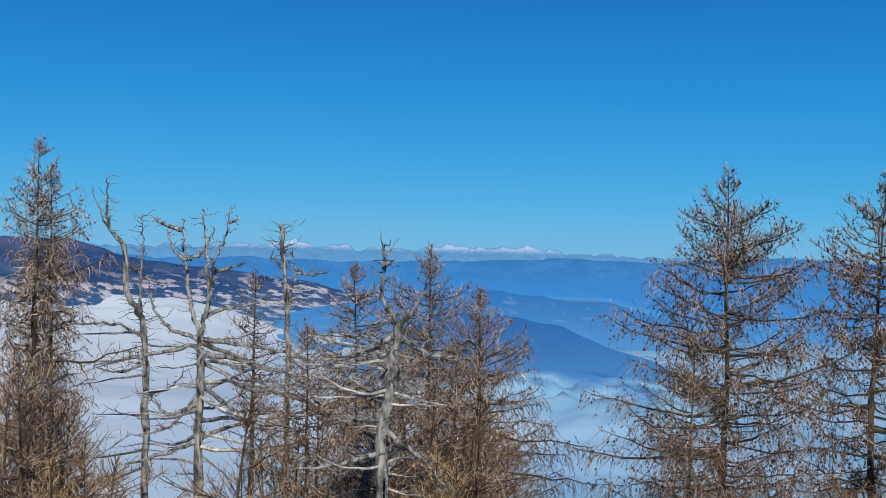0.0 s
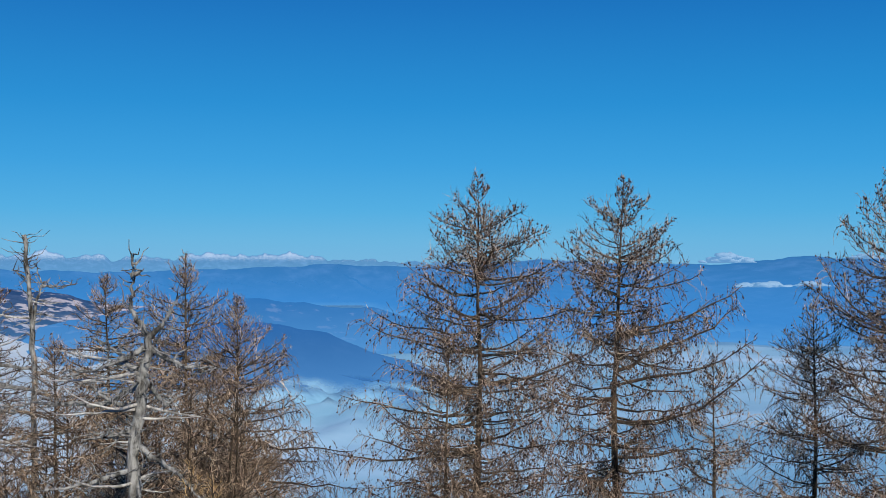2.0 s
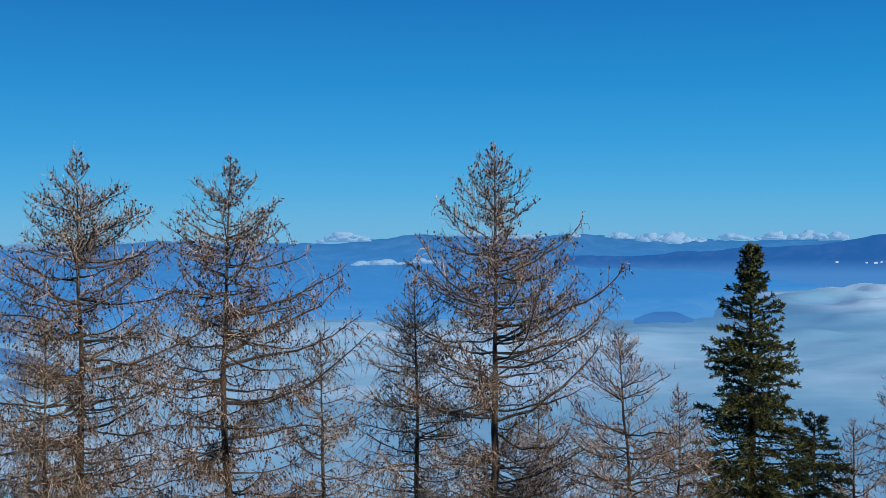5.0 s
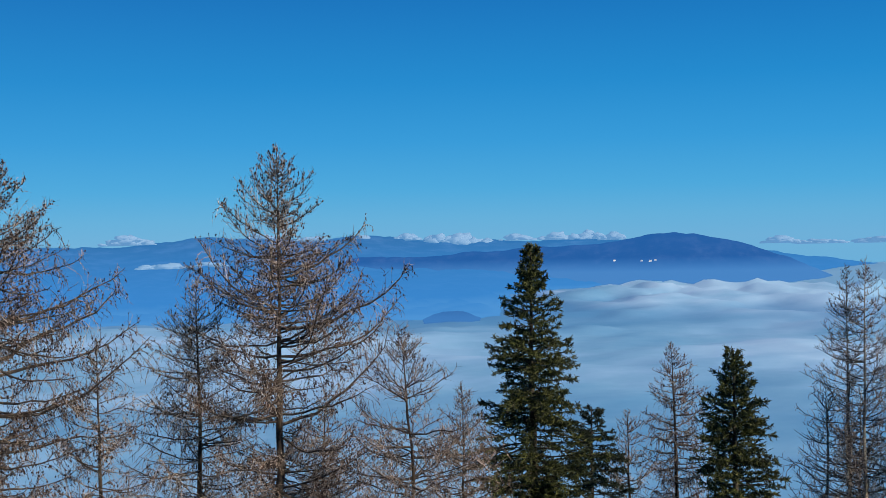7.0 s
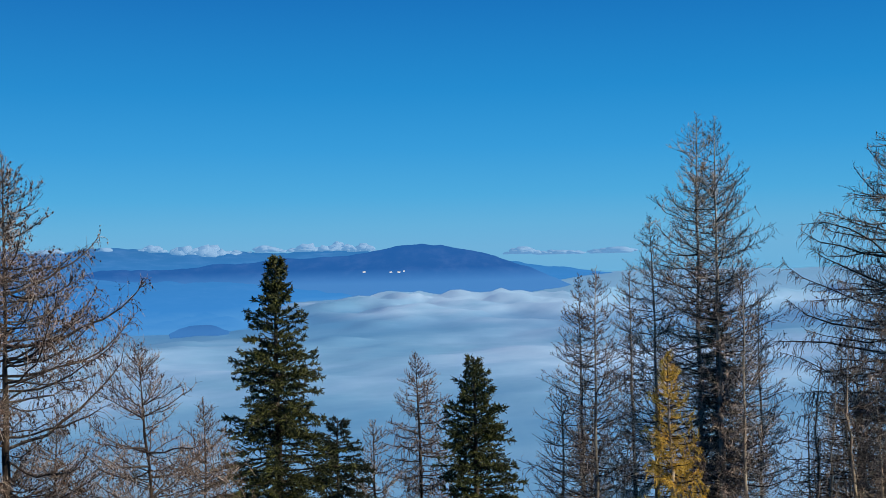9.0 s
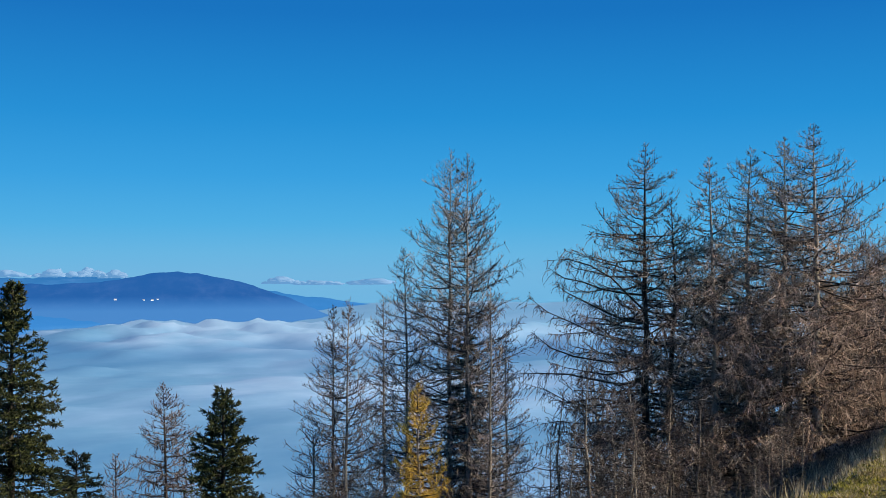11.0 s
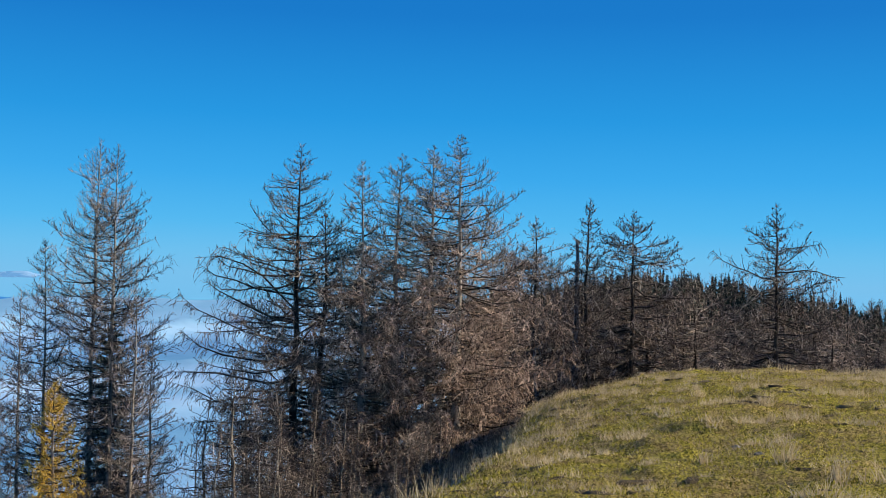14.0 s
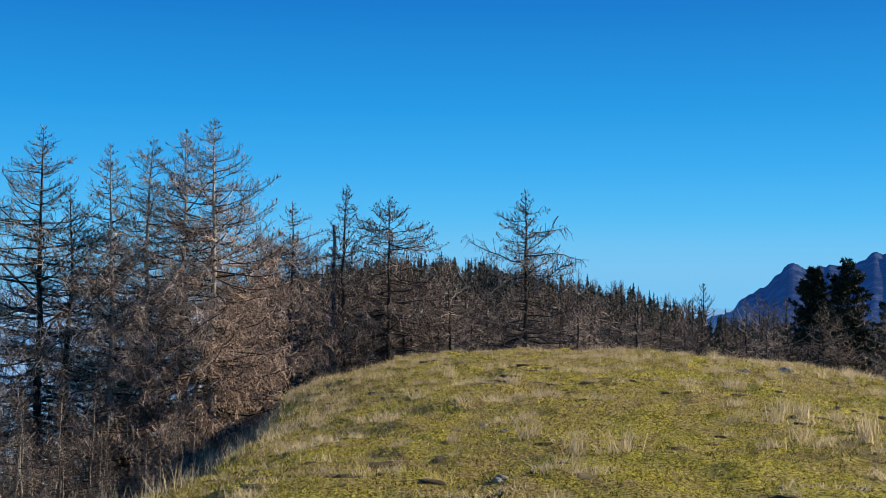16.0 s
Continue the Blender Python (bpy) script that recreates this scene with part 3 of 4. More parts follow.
# ---- trees ----
def larch(name, label, az, dist, el, wide, steep, seed, depth=6.0, limbs=20, twigs=1.0, fine=4, cones=700, extra=(), thick=1.0, lean=(0, 0),
          rise=36, crest=56, sag=-8, tip=24, hang=0.3, mat=TWIG, trunk_mat=BARK, girth=0.011, group="bare larches on the slope", single=24, foot=None, coarse=False, crook=0.13, limb_mat=LIMB):
    """A leafless larch: a tapered trunk, limbs that rise at the top and spread lower down with upturned ends, side branches that follow or hang from their limb, fine shoots and small cones.
    wide: radius of the crown; steep: how far below the tip it has opened out; depth: how far down it is dense."""
    rng = np.random.default_rng(seed)
    stout = max(1.0, dist / 15)
    tip_at = spot(az, dist, el)
    bx, by = tip_at[0] - lean[0], tip_at[1] - lean[1]
    bz = (ground_at(bx, by) if foot is None else foot) - 0.15
    tall = tip_at[2] - bz
    tree = new(name)
    tree.location = (bx, by, bz)
    tagged(tree, label, "larch tree", group)
    z = np.linspace(0, 1, 21)
    wob = np.cumsum(rng.normal(0, 0.028, (21, 2)), 0) * (z * (1 - z) * 3)[:, None]
    stem = np.stack([lean[0] * z ** 1.3 + wob[:, 0], lean[1] * z ** 1.3 + wob[:, 1], tall * z], 1)
    rad = (girth * tall * (1 - z) * thick ** 0.5 + 0.00015 * dist) * (1 + 0.5 * np.exp(-z * 14))
    v, f = tubes(stem[None], rad[None], 9)
    v += rng.normal(0, 0.006, v.shape) * np.repeat(rad, 9)[:, None] * 12
    part("trunk", [(v, f)], trunk_mat, tree, smooth=True)
    depth = min(depth, tall * 0.92)
    n = int(limbs * depth)
    # the limbs' ends lie on the crown's outline; their feet stand lower on the trunk, as steep as they rise
    lead = np.linspace(0.04, 0.55, 12) * min(steep, 1.2)
    down = np.concatenate([0.4 * lead, np.sort(0.03 + rng.random(n) ** 0.92 * (depth - 0.03))])
    n += 12
    kind = rng.random(n)
    share = np.where(kind < 0.22, rng.uniform(0.2, 0.5, n), np.where(kind < 0.6, rng.uniform(0.5, 0.88, n), rng.uniform(0.84, 1.1, n)))
    reach = 1.32 * wide * (1 - np.exp(-down / steep)) * share + 0.02
    # short ones clothe the leader
    reach[:12] = 0.03 + 0.36 * lead * rng.uniform(0.5, 1.1, 12)
    up = np.exp(-down / (steep * 1.2))
    e0 = np.radians(sag + (rise - sag) * up + rng.normal(0, 5 + 30 * crook, n))
    e1 = np.radians(tip + (crest - tip) * up + rng.normal(0, 11, n))
    kinked = (rng.random(n) < 0.12) & (up < 0.3)
    e0, e1 = np.where(kinked, e0 - 0.55, e0), np.where(kinked, e1 + 0.4, e1)
    mean = 0.5 * (e0 + e1)
    d = np.clip(down + reach * np.tan(np.clip(mean, -0.6, 1.1)), 0.04, tall * 0.95)
    d[:12] = lead
    long = reach / np.cos(mean) + 0.03
    base, _ = along(stem[None], np.zeros(n, int), 1 - d / tall)
    ang = np.cumsum(rng.normal(2.4, 0.8, n))
    if extra:
        # single sweeping limbs: depth below the tip, bearing it points to, length, first and last elevation
        x = np.array(extra, float)
        base = np.concatenate([base, along(stem[None], np.zeros(len(x), int), 1 - x[:, 0] / tall)[0]])
        ang, long = np.concatenate([ang, np.radians(x[:, 1])]), np.concatenate([long, x[:, 2]])
        e0, e1, up = np.concatenate([e0, np.radians(x[:, 3])]), np.concatenate([e1, np.radians(x[:, 4])]), np.concatenate([up, np.full(len(x), 0.1)])
        n += len(x)
    joints = 6 if coarse else 9
    p = grow(base, ang, e0, e1, long, joints, rng, crook * (1 - 0.5 * up), 1.0)
    t8 = np.linspace(0, 1, joints)
    r1 = (0.0015 + 0.0085 * np.minimum(long, 2.0) * (1 - 0.45 * up))[:, None] * (1 - t8) ** 0.8 * thick * rng.uniform(0.75, 1.2, (n, 1)) + 0.0022 * thick
    r1[n - len(extra):] *= 1.25
    r1 *= rng.uniform(0.85, 1.2, r1.shape)
    big = np.argsort(-long)[:single]
    for k in big:
        part("limb", [tubes(p[k:k + 1], r1[k:k + 1], 5)], limb_mat, tree, smooth=True)
    rest = np.setdiff1d(np.arange(n), big)
    tagged(part("branchwork", [tubes(p[rest], r1[rest], 3 if coarse else 4)], limb_mat, tree, smooth=True), kind="stuff")
    # side branches: forward along the limb, or hanging from it
    m = (twigs * (0.4 + 10.0 * long)).astype(int)
    i = np.repeat(np.arange(n), m)
    inner = np.clip(0.3 * long[i] - 0.1, 0.06, 0.32)
    t = inner + (0.99 - inner) * rng.random(len(i))
    b2, w2 = along(p, i, t)
    up2 = up[i]
    droop = rng.random(len(i)) < np.clip((0.25 + 0.7 * hang) * (1 - 1.8 * up2), 0, 0.95)
    az2 = np.arctan2(w2[:, 1], w2[:, 0]) + rng.choice([-1, 1], len(i)) * np.where(droop, rng.uniform(0, 1.6, len(i)), rng.uniform(0.55, 1.45, len(i)))
    free = (0.04 + 0.08 * np.minimum(2 * long[i], 1) + 0.42 * long[i] * (1.0 - t)) * rng.uniform(0.3, 1.2, len(i))
    l2 = np.where(droop, rng.uniform(0.08, 0.3, len(i)) * (0.6 + 0.9 * hang) * np.minimum(0.5 + 0.6 * long[i], 1.2), np.minimum(free, 0.55))
    lim = np.arcsin(np.clip(w2[:, 2], -1, 1))
    e2 = np.where(droop, lim - rng.uniform(0.3, 1.2, len(i)), lim + rng.normal(0.05, 0.6, len(i)))
    e3 = np.where(droop, np.radians(rng.normal(-72, 15, len(i))), lim + np.radians(rng.normal(12, 28, len(i)) + 12 * up2))
    joint = 3 if coarse else 4
    p2 = grow(b2, az2, e2, e3, l2, joint, rng, 0.2 if coarse else 0.16)
    r2 = np.linspace(1.0, 0.4, joint)[None] * (0.0022 + 0.0045 * np.minimum(l2, 0.6))[:, None] * thick ** 0.5 * stout ** 0.7
    # fine shoots, at acute angles to what bears them; those of hanging branches hang too
    k1, k2 = np.repeat(np.arange(n), (0.9 * fine * (0.5 + 7 * long) / stout ** 0.5).astype(int)), np.repeat(np.arange(len(i)), (fine * (0.8 + 9 * l2) / stout ** 0.5).astype(int))
    b3, w3 = (np.concatenate(q) for q in zip(along(p, k1, 0.25 + 0.75 * rng.random(len(k1))), along(p2, k2, rng.random(len(k2)))))
    lift = np.concatenate([0.5 * up[k1] - 0.2 * hang, 0.5 * up2[k2] - np.where(droop[k2], 0.7, 0.15 * hang)])
    way3 = unit(w3 * 0.8 + unit(rng.normal(size=w3.shape)) * 0.9 + np.stack([0 * lift, 0 * lift, lift], 1))
    l3 = (0.02 + 0.085 * rng.random(len(b3)) ** 1.5) * (1 + 0.4 * hang)
    spurs = blades(b3, way3, l3, rng.uniform(0.0018, 0.0034, len(b3)) * thick ** 0.5 * stout ** 0.6, rng)
    tagged(part("crown", [tubes(p2, r2, 3), spurs], mat, tree), kind="stuff")
    if cones:
        c = rng.integers(0, len(p2), cones)
        cb, _ = along(p2, c, 0.25 + 0.75 * rng.random(cones))
        tagged(part("cone_scatter", [beads(cb + rng.normal(0, 0.008, cb.shape), rng.uniform(0.0075, 0.014, cones) * thick ** 0.5 * stout ** 0.5)], CONE, tree), kind="stuff")
    return tree


def spruce(name, label, az, dist, el, wide, steep, seed, depth=7.0, limbs=42, mat=NEEDLE, group="dark spruces on the slope", shoots=1.0, thick=1.0, sag=-14):
    """A spruce: trunk, drooping limbs with upturned ends, and shoots clad in needles."""
    rng = np.random.default_rng(seed)
    tip_at = spot(az, dist, el)
    bx, by = tip_at[0], tip_at[1]
    bz = ground_at(bx, by) - 0.15
    tall = tip_at[2] - bz
    tree = new(name)
    tree.location = (bx, by, bz)
    tagged(tree, label, "spruce tree", group)
    z = np.linspace(0, 1, 12)
    stem = np.stack([rng.normal(0, 0.012, 12), rng.normal(0, 0.012, 12), tall * z], 1)
    rad = 0.014 * tall * (1 - z) ** 0.9 + 0.01
    part("trunk", [tubes(stem[None], rad[None], 8)], BARK, tree, smooth=True)
    depth = min(depth, tall * 0.93)
    n = int(limbs * depth)
    d = np.clip(np.sort(0.1 + rng.random(n) ** 0.9 * depth), 0.05, tall * 0.95)
    base, _ = along(stem[None], np.zeros(n, int), 1 - d / tall)
    ang = np.cumsum(rng.normal(2.4, 0.8, n))
    clump = 0.7 + 0.5 * np.sin(ang * 2 + d * 3.1) * np.sin(d * 5.3 + 1)
    long = wide * (1 - np.exp(-d / steep)) * (0.5 + 0.6 * rng.random(n)) * (0.42 + 0.58 * clump) + 0.1
    up = np.exp(-d / (0.5 * steep))
    e0 = np.radians(sag * 0.2 + 45 * up + rng.normal(0, 7, n))
    e1 = np.radians(sag + 62 * up + rng.normal(0, 12, n))
    p = grow(base, ang, e0, e1, long, 7, rng, 0.1)
    tagged(part("branchwork", [tubes(p, (0.006 + 0.01 * long)[:, None] * np.linspace(1, 0.25, 7), 4)], LIMB, tree), kind="stuff")
    m = (shoots * (4 + 16 * long)).astype(int)
    i = np.repeat(np.arange(n), m)
    t = 0.1 + 0.9 * rng.random(len(i)) ** 0.7
    b2, w2 = along(p, i, t)
    az2 = np.arctan2(w2[:, 1], w2[:, 0]) + rng.choice([-1, 1], len(i)) * rng.uniform(0.3, 1.1, len(i))
    l2 = (0.09 + 0.3 * long[i] * (1.05 - t)) * rng.uniform(0.6, 1.2, len(i))
    e2 = np.radians(-18 + 55 * up[i] + rng.normal(0, 18, len(i)))
    p2 = grow(b2, az2, e2, e2 + 0.2, l2, 3, rng, 0.15)
    chunks = [tubes(p2, np.linspace(0.01, 0.004, 3)[None] * np.ones((len(i), 1)) * thick, 3)]
    k = np.repeat(np.arange(len(i)), 8)
    b3, w3 = along(p2, k, rng.random(len(k)))
    way = unit(w3 * 0.75 + unit(rng.normal(size=b3.shape)) * 0.8)
    chunks.append(blades(b3, way, rng.uniform(0.05, 0.1, len(k)) * thick, np.full(len(k), 0.014) * thick, rng))
    k = np.repeat(np.arange(n), (22 * long + 6).astype(int))
    b3, w3 = along(p, k, rng.random(len(k)))
    way = unit(w3 * 0.6 + unit(rng.normal(size=b3.shape)))
    chunks.append(blades(b3, way, rng.uniform(0.06, 0.13, len(k)) * thick, np.full(len(k), 0.014) * thick, rng))
    tagged(part("crown", chunks, mat, tree), kind="stuff")
    return tree


GREYB = "leafless larch with grey-brown twigs and small cones"
RUSTY = "broad leafless larch with rusty hanging twigs"
larch("larch", "tall dense leafless larch with drooping brown twigs", 18.73, 20, 4.77, 0.56, 0.5, 11, 7, 34, 2.5, 2.8, 1600, extra=[(2.2, 10, 1.3, 10, 40), (3.5, 15, 1.9, -5, 20)], thick=1.1, sag=5, tip=35, hang=0.9, mat=TWIG_GREY)
larch("larch", "slim dark leafless larch beside a taller one", 18.2, 20.8, 3.6, 0.5, 0.6, 28, 6, 26, 2.2, 2.8, 900, sag=0, hang=0.9, mat=TWIG_GREY)
larch("larch", GREYB + " behind dead trees", 8.94, 30, -0.85, 0.9, 1.2, 12, 4, 22, 1.6, 3, 300, thick=1.3, mat=TWIG_RUST)
larch("larch", "rounded rusty-brown leafless larch crown", 4.24, 24, -0.61, 0.85, 0.6, 13, 4.5, 32, 2.8, 3.4, 500, thick=1.15, mat=TWIG_RUST, hang=0.6)
larch("larch", RUSTY, 0.58, 24, 0.45, 1.3, 1.1, 14, 5.5, 34, 2.5, 3.2, 1000, extra=[(3.4, -5, 2.6, -5, 5), (3.9, -20, 3.0, -8, 0)], thick=1.15, mat=TWIG_RUST, hang=0.8)
larch("larch", RUSTY, -1.83, 22, -1.55, 1.2, 0.9, 15, 4.5, 32, 2.5, 3.4, 900, extra=[(2.6, -10, 2.2, 0, -10), (3.2, 0, 2.4, -10, 5)], thick=1.1, mat=TWIG_RUST, hang=0.8)
for s, (az, di, el, w) in enumerate([(6.4, 22, -3.4, 0.9), (2.3, 20, -4.3, 0.9), (-0.8, 19, -5.0, 0.8)]):
    larch("larch", "low leafless larch with tangled brown twigs", az, di, el, w, 0.8, 110 + s, 4, 30, 2.2, 3.0, 300, thick=1.05, mat=TWIG_RUST, hang=0.8, single=8)
larch("larch", GREYB, -13.27, 16.2, 4.2, 1.14, 0.75, 16, 5.8, 37, 2.9, 2.8, 7000, extra=[(3.2, 165, 2.0, -5, 25), (2.4, 172, 1.7, 5, 32), (2.8, -12, 1.8, 0, 30), (3.7, 170, 2.1, -10, 15)], sag=-4, hang=0.6)
larch("larch", "low dense leafless larch with rusty drooping twigs", -11.9, 15.4, -3.3, 0.62, 0.7, 27, 3.6, 34, 2.2, 4, 500, mat=TWIG_RUST, sag=0, hang=0.9)
larch("larch", GREYB, -20.19, 17, 4.05, 1.06, 0.75, 17, 5.8, 34, 2.9, 2.8, 7500, extra=[(3.4, -18, 2.4, 5, 55), (2.7, -25, 2.0, 15, 45), (2.2, -20, 1.9, 8, 40), (2.9, -12, 2.1, 4, 38), (3.1, 160, 1.8, -5, 25), (3.9, -20, 2.3, -6, 12)], sag=-8, hang=0.6)
larch("larch", "slender young leafless larch", -24.27, 17, -4.25, 0.75, 0.9, 18, 3.4, 32, 2.4, 3.4, 700, mat=TWIG_GREY, hang=0.5)
larch("larch", "slender leafless larch with rusty twigs", -28.77, 18, -1.6, 0.9, 1.0, 19, 4.0, 36, 2.5, 3.4, 900, mat=TWIG_GREY, hang=0.7)
larch("larch", "tall leafless larch with stout dark limbs", -32.62, 17.5, 4.55, 1.22, 1.0, 20, 6, 36, 2.9, 2.8, 7500, extra=[(4.0, -32, 2.3, 5, 60), (2.3, 150, 1.5, 10, 40), (3.2, -30, 1.8, 0, 50), (2.6, -36, 2.2, 5, 52), (3.0, -26, 2.2, 0, 50), (1.9, -38, 1.6, 12, 55)], sag=-10, tip=38, hang=0.4)
larch("larch", GREYB, -34.69, 19, -7.09, 0.95, 0.9, 21, 2.8, 36, 2.5, 3.4, 500, mat=TWIG_RUST, hang=0.6)
larch("larch", GREYB, -38.38, 16, -4.16, 1.0, 0.85, 22, 3.6, 36, 2.4, 3.2, 900, mat=TWIG, sag=-5, hang=0.6)
larch("larch", GREYB, -41.2, 20, -6.9, 0.9, 0.9, 23, 3, 34, 2.4, 3.4, 500, mat=TWIG_RUST, hang=0.6)
spruce("spruce", "tall dark green spruce with ragged limbs", -44.59, 25, -0.31, 1.9, 3.4, 31, 7, 62)
spruce("spruce", "dark low spruce top", -47.4, 27, -8.0, 1.1, 1.0, 32, 3, mat=NEEDLE_DARK)
larch("larch", "thin dark leafless larch", -49.11, 28, -8.2, 0.8, 0.9, 33, 3, 26, 1.7, 3.4, 100, thick=1.3, mat=TWIG_GREY, hang=0.6)
larch("larch", "thin dark leafless larch", -51.22, 30, -5.01, 0.9, 1.0, 34, 4, 26, 2.3, 3.0, 500, thick=1.3, mat=TWIG, sag=-15, hang=0.6)
spruce("spruce", "young green spruce with a pointed top", -54.03, 24, -5.23, 1.8, 3.2, 35, 4.5, 60)
SLIM = "slim tall leafless larch in a close stand"
for s, (az, di, el, w, st, dp) in enumerate([(-59.2, 32, -1.4, 1.4, 1.8, 6), (-59.97, 27, -1.12, 1.3, 2.0, 5.5), (-62.58, 31, 1.32, 1.7, 2.2, 7.5), (-64.91, 31, 6.08, 1.9, 2.3, 10),
                                            (-65.7, 30, 5.89, 1.9, 2.3, 10), (-66.76, 26, -0.6, 1.0, 2.0, 5), (-67.5, 30, -2.8, 1.0, 1.8, 5), (-61.6, 34, -1.0, 0.9, 1.6, 6)]):
    larch("larch", SLIM, az, di, el, 0.78 * w, 0.9 * st, 40 + s, dp + 1.0, 28, 1.6, 2.0, 300, thick=1.0, mat=(WARM_TWIG, TWIG, PALE_TWIG)[s % 3], trunk_mat=BARK_GREY, rise=24, crest=54, single=10, sag=-6, tip=40, girth=0.008, coarse=True)
spruce("spruce", "dark spruce hidden among larches", -65.6, 34, -2.51, 1.0, 1.8, 48, 6, mat=NEEDLE_DARK)
larch("golden_larch", "young larch still clad in golden needles", -63.27, 25.5, -5.2, 0.62, 1.3, 49, 5, 28, 1.9, 9, 0, thick=2.2, hang=0.7, sag=-15, mat=GOLD, trunk_mat=BARK_PALE)
SWEEP = {0: [(3.2, 118, 2.2, 5, 35), (3.7, 100, 2.6, 0, 32), (5.3, 115, 3.0, -5, 28), (6.3, 105, 3.2, -12, 18), (6.9, 112, 2.8, -15, 8), (4.4, 95, 2.6, 5, 36), (4.1, 112, 3.0, 50, 18), (4.9, 104, 3.2, 12, 30), (5.8, 110, 3.2, -5, 5), (2.3, 106, 1.5, 0, 20)], 1: [(4.5, 108, 3.0, -15, 10), (2.2, -76, 1.2, 0, 15)], 4: [(5.0, -80, 2.6, 0, 10)],
         6: [(2.6, -84, 1.9, 10, 40), (3.4, -84, 1.5, -10, 10)], 10: [(2.2, 83, 2.1, -5, 45), (2.0, -97, 2.0, 20, -25), (1.4, -97, 1.3, 20, -5)]}
EDGE = "leafless larch at the edge of the meadow"
for s, (az, di, el, w, st, dp, sg, mt) in enumerate([(-74.22, 29.5, 6.21, 1.9, 2.3, 8, -10, TWIG), (-75.37, 30, 3.68, 2.0, 2.2, 8, -12, TWIG), (-77.16, 29.5, 5.56, 1.4, 3.0, 9, -8, WARM_TWIG),
                                                 (-79.1, 30, 5.93, 1.9, 2.2, 9, -8, PALE_TWIG), (-80.59, 30.5, 6.4, 2.1, 2.2, 8.5, -8, WARM_TWIG), (-81.89, 30, 6.97, 2.1, 2.2, 8, -10, WARM_TWIG),
                                                 (-83.4, 32, 3.4, 2.5, 1.5, 6, -10, WARM_TWIG), (-85.58, 38, 3.05, 1.9, 1.6, 6, -8, WARM_TWIG), (-88.21, 37, 3.99, 1.0, 2.6, 6, -10, TWIG),
                                                 (-90.27, 38, 3.48, 2.0, 1.3, 6, -10, TWIG), (-96.85, 36, 3.81, 1.7, 1.8, 5, -12, TWIG)]):
    larch("larch", EDGE, az, di, el, 1.1 * w, 0.95 * st, 60 + s, dp + 2.0, 26, 1.8, 2.2, 700, SWEEP.get(s, ()), thick=1.35, mat=mt, single=14, rise=16, crest=40, sag=sg - 4, tip=24, hang=0.8, crook=0.18, coarse=True, limb_mat=PALE_LIMB if s in (3, 6) else LIMB, trunk_mat=BARK_PALE if s in (2, 5) else BARK_GREY if s in (3, 4, 6) else BARK, lean=(0.2, -1.6) if s == 6 else (0, 0), girth=0.0125, group="larches along the meadow edge")


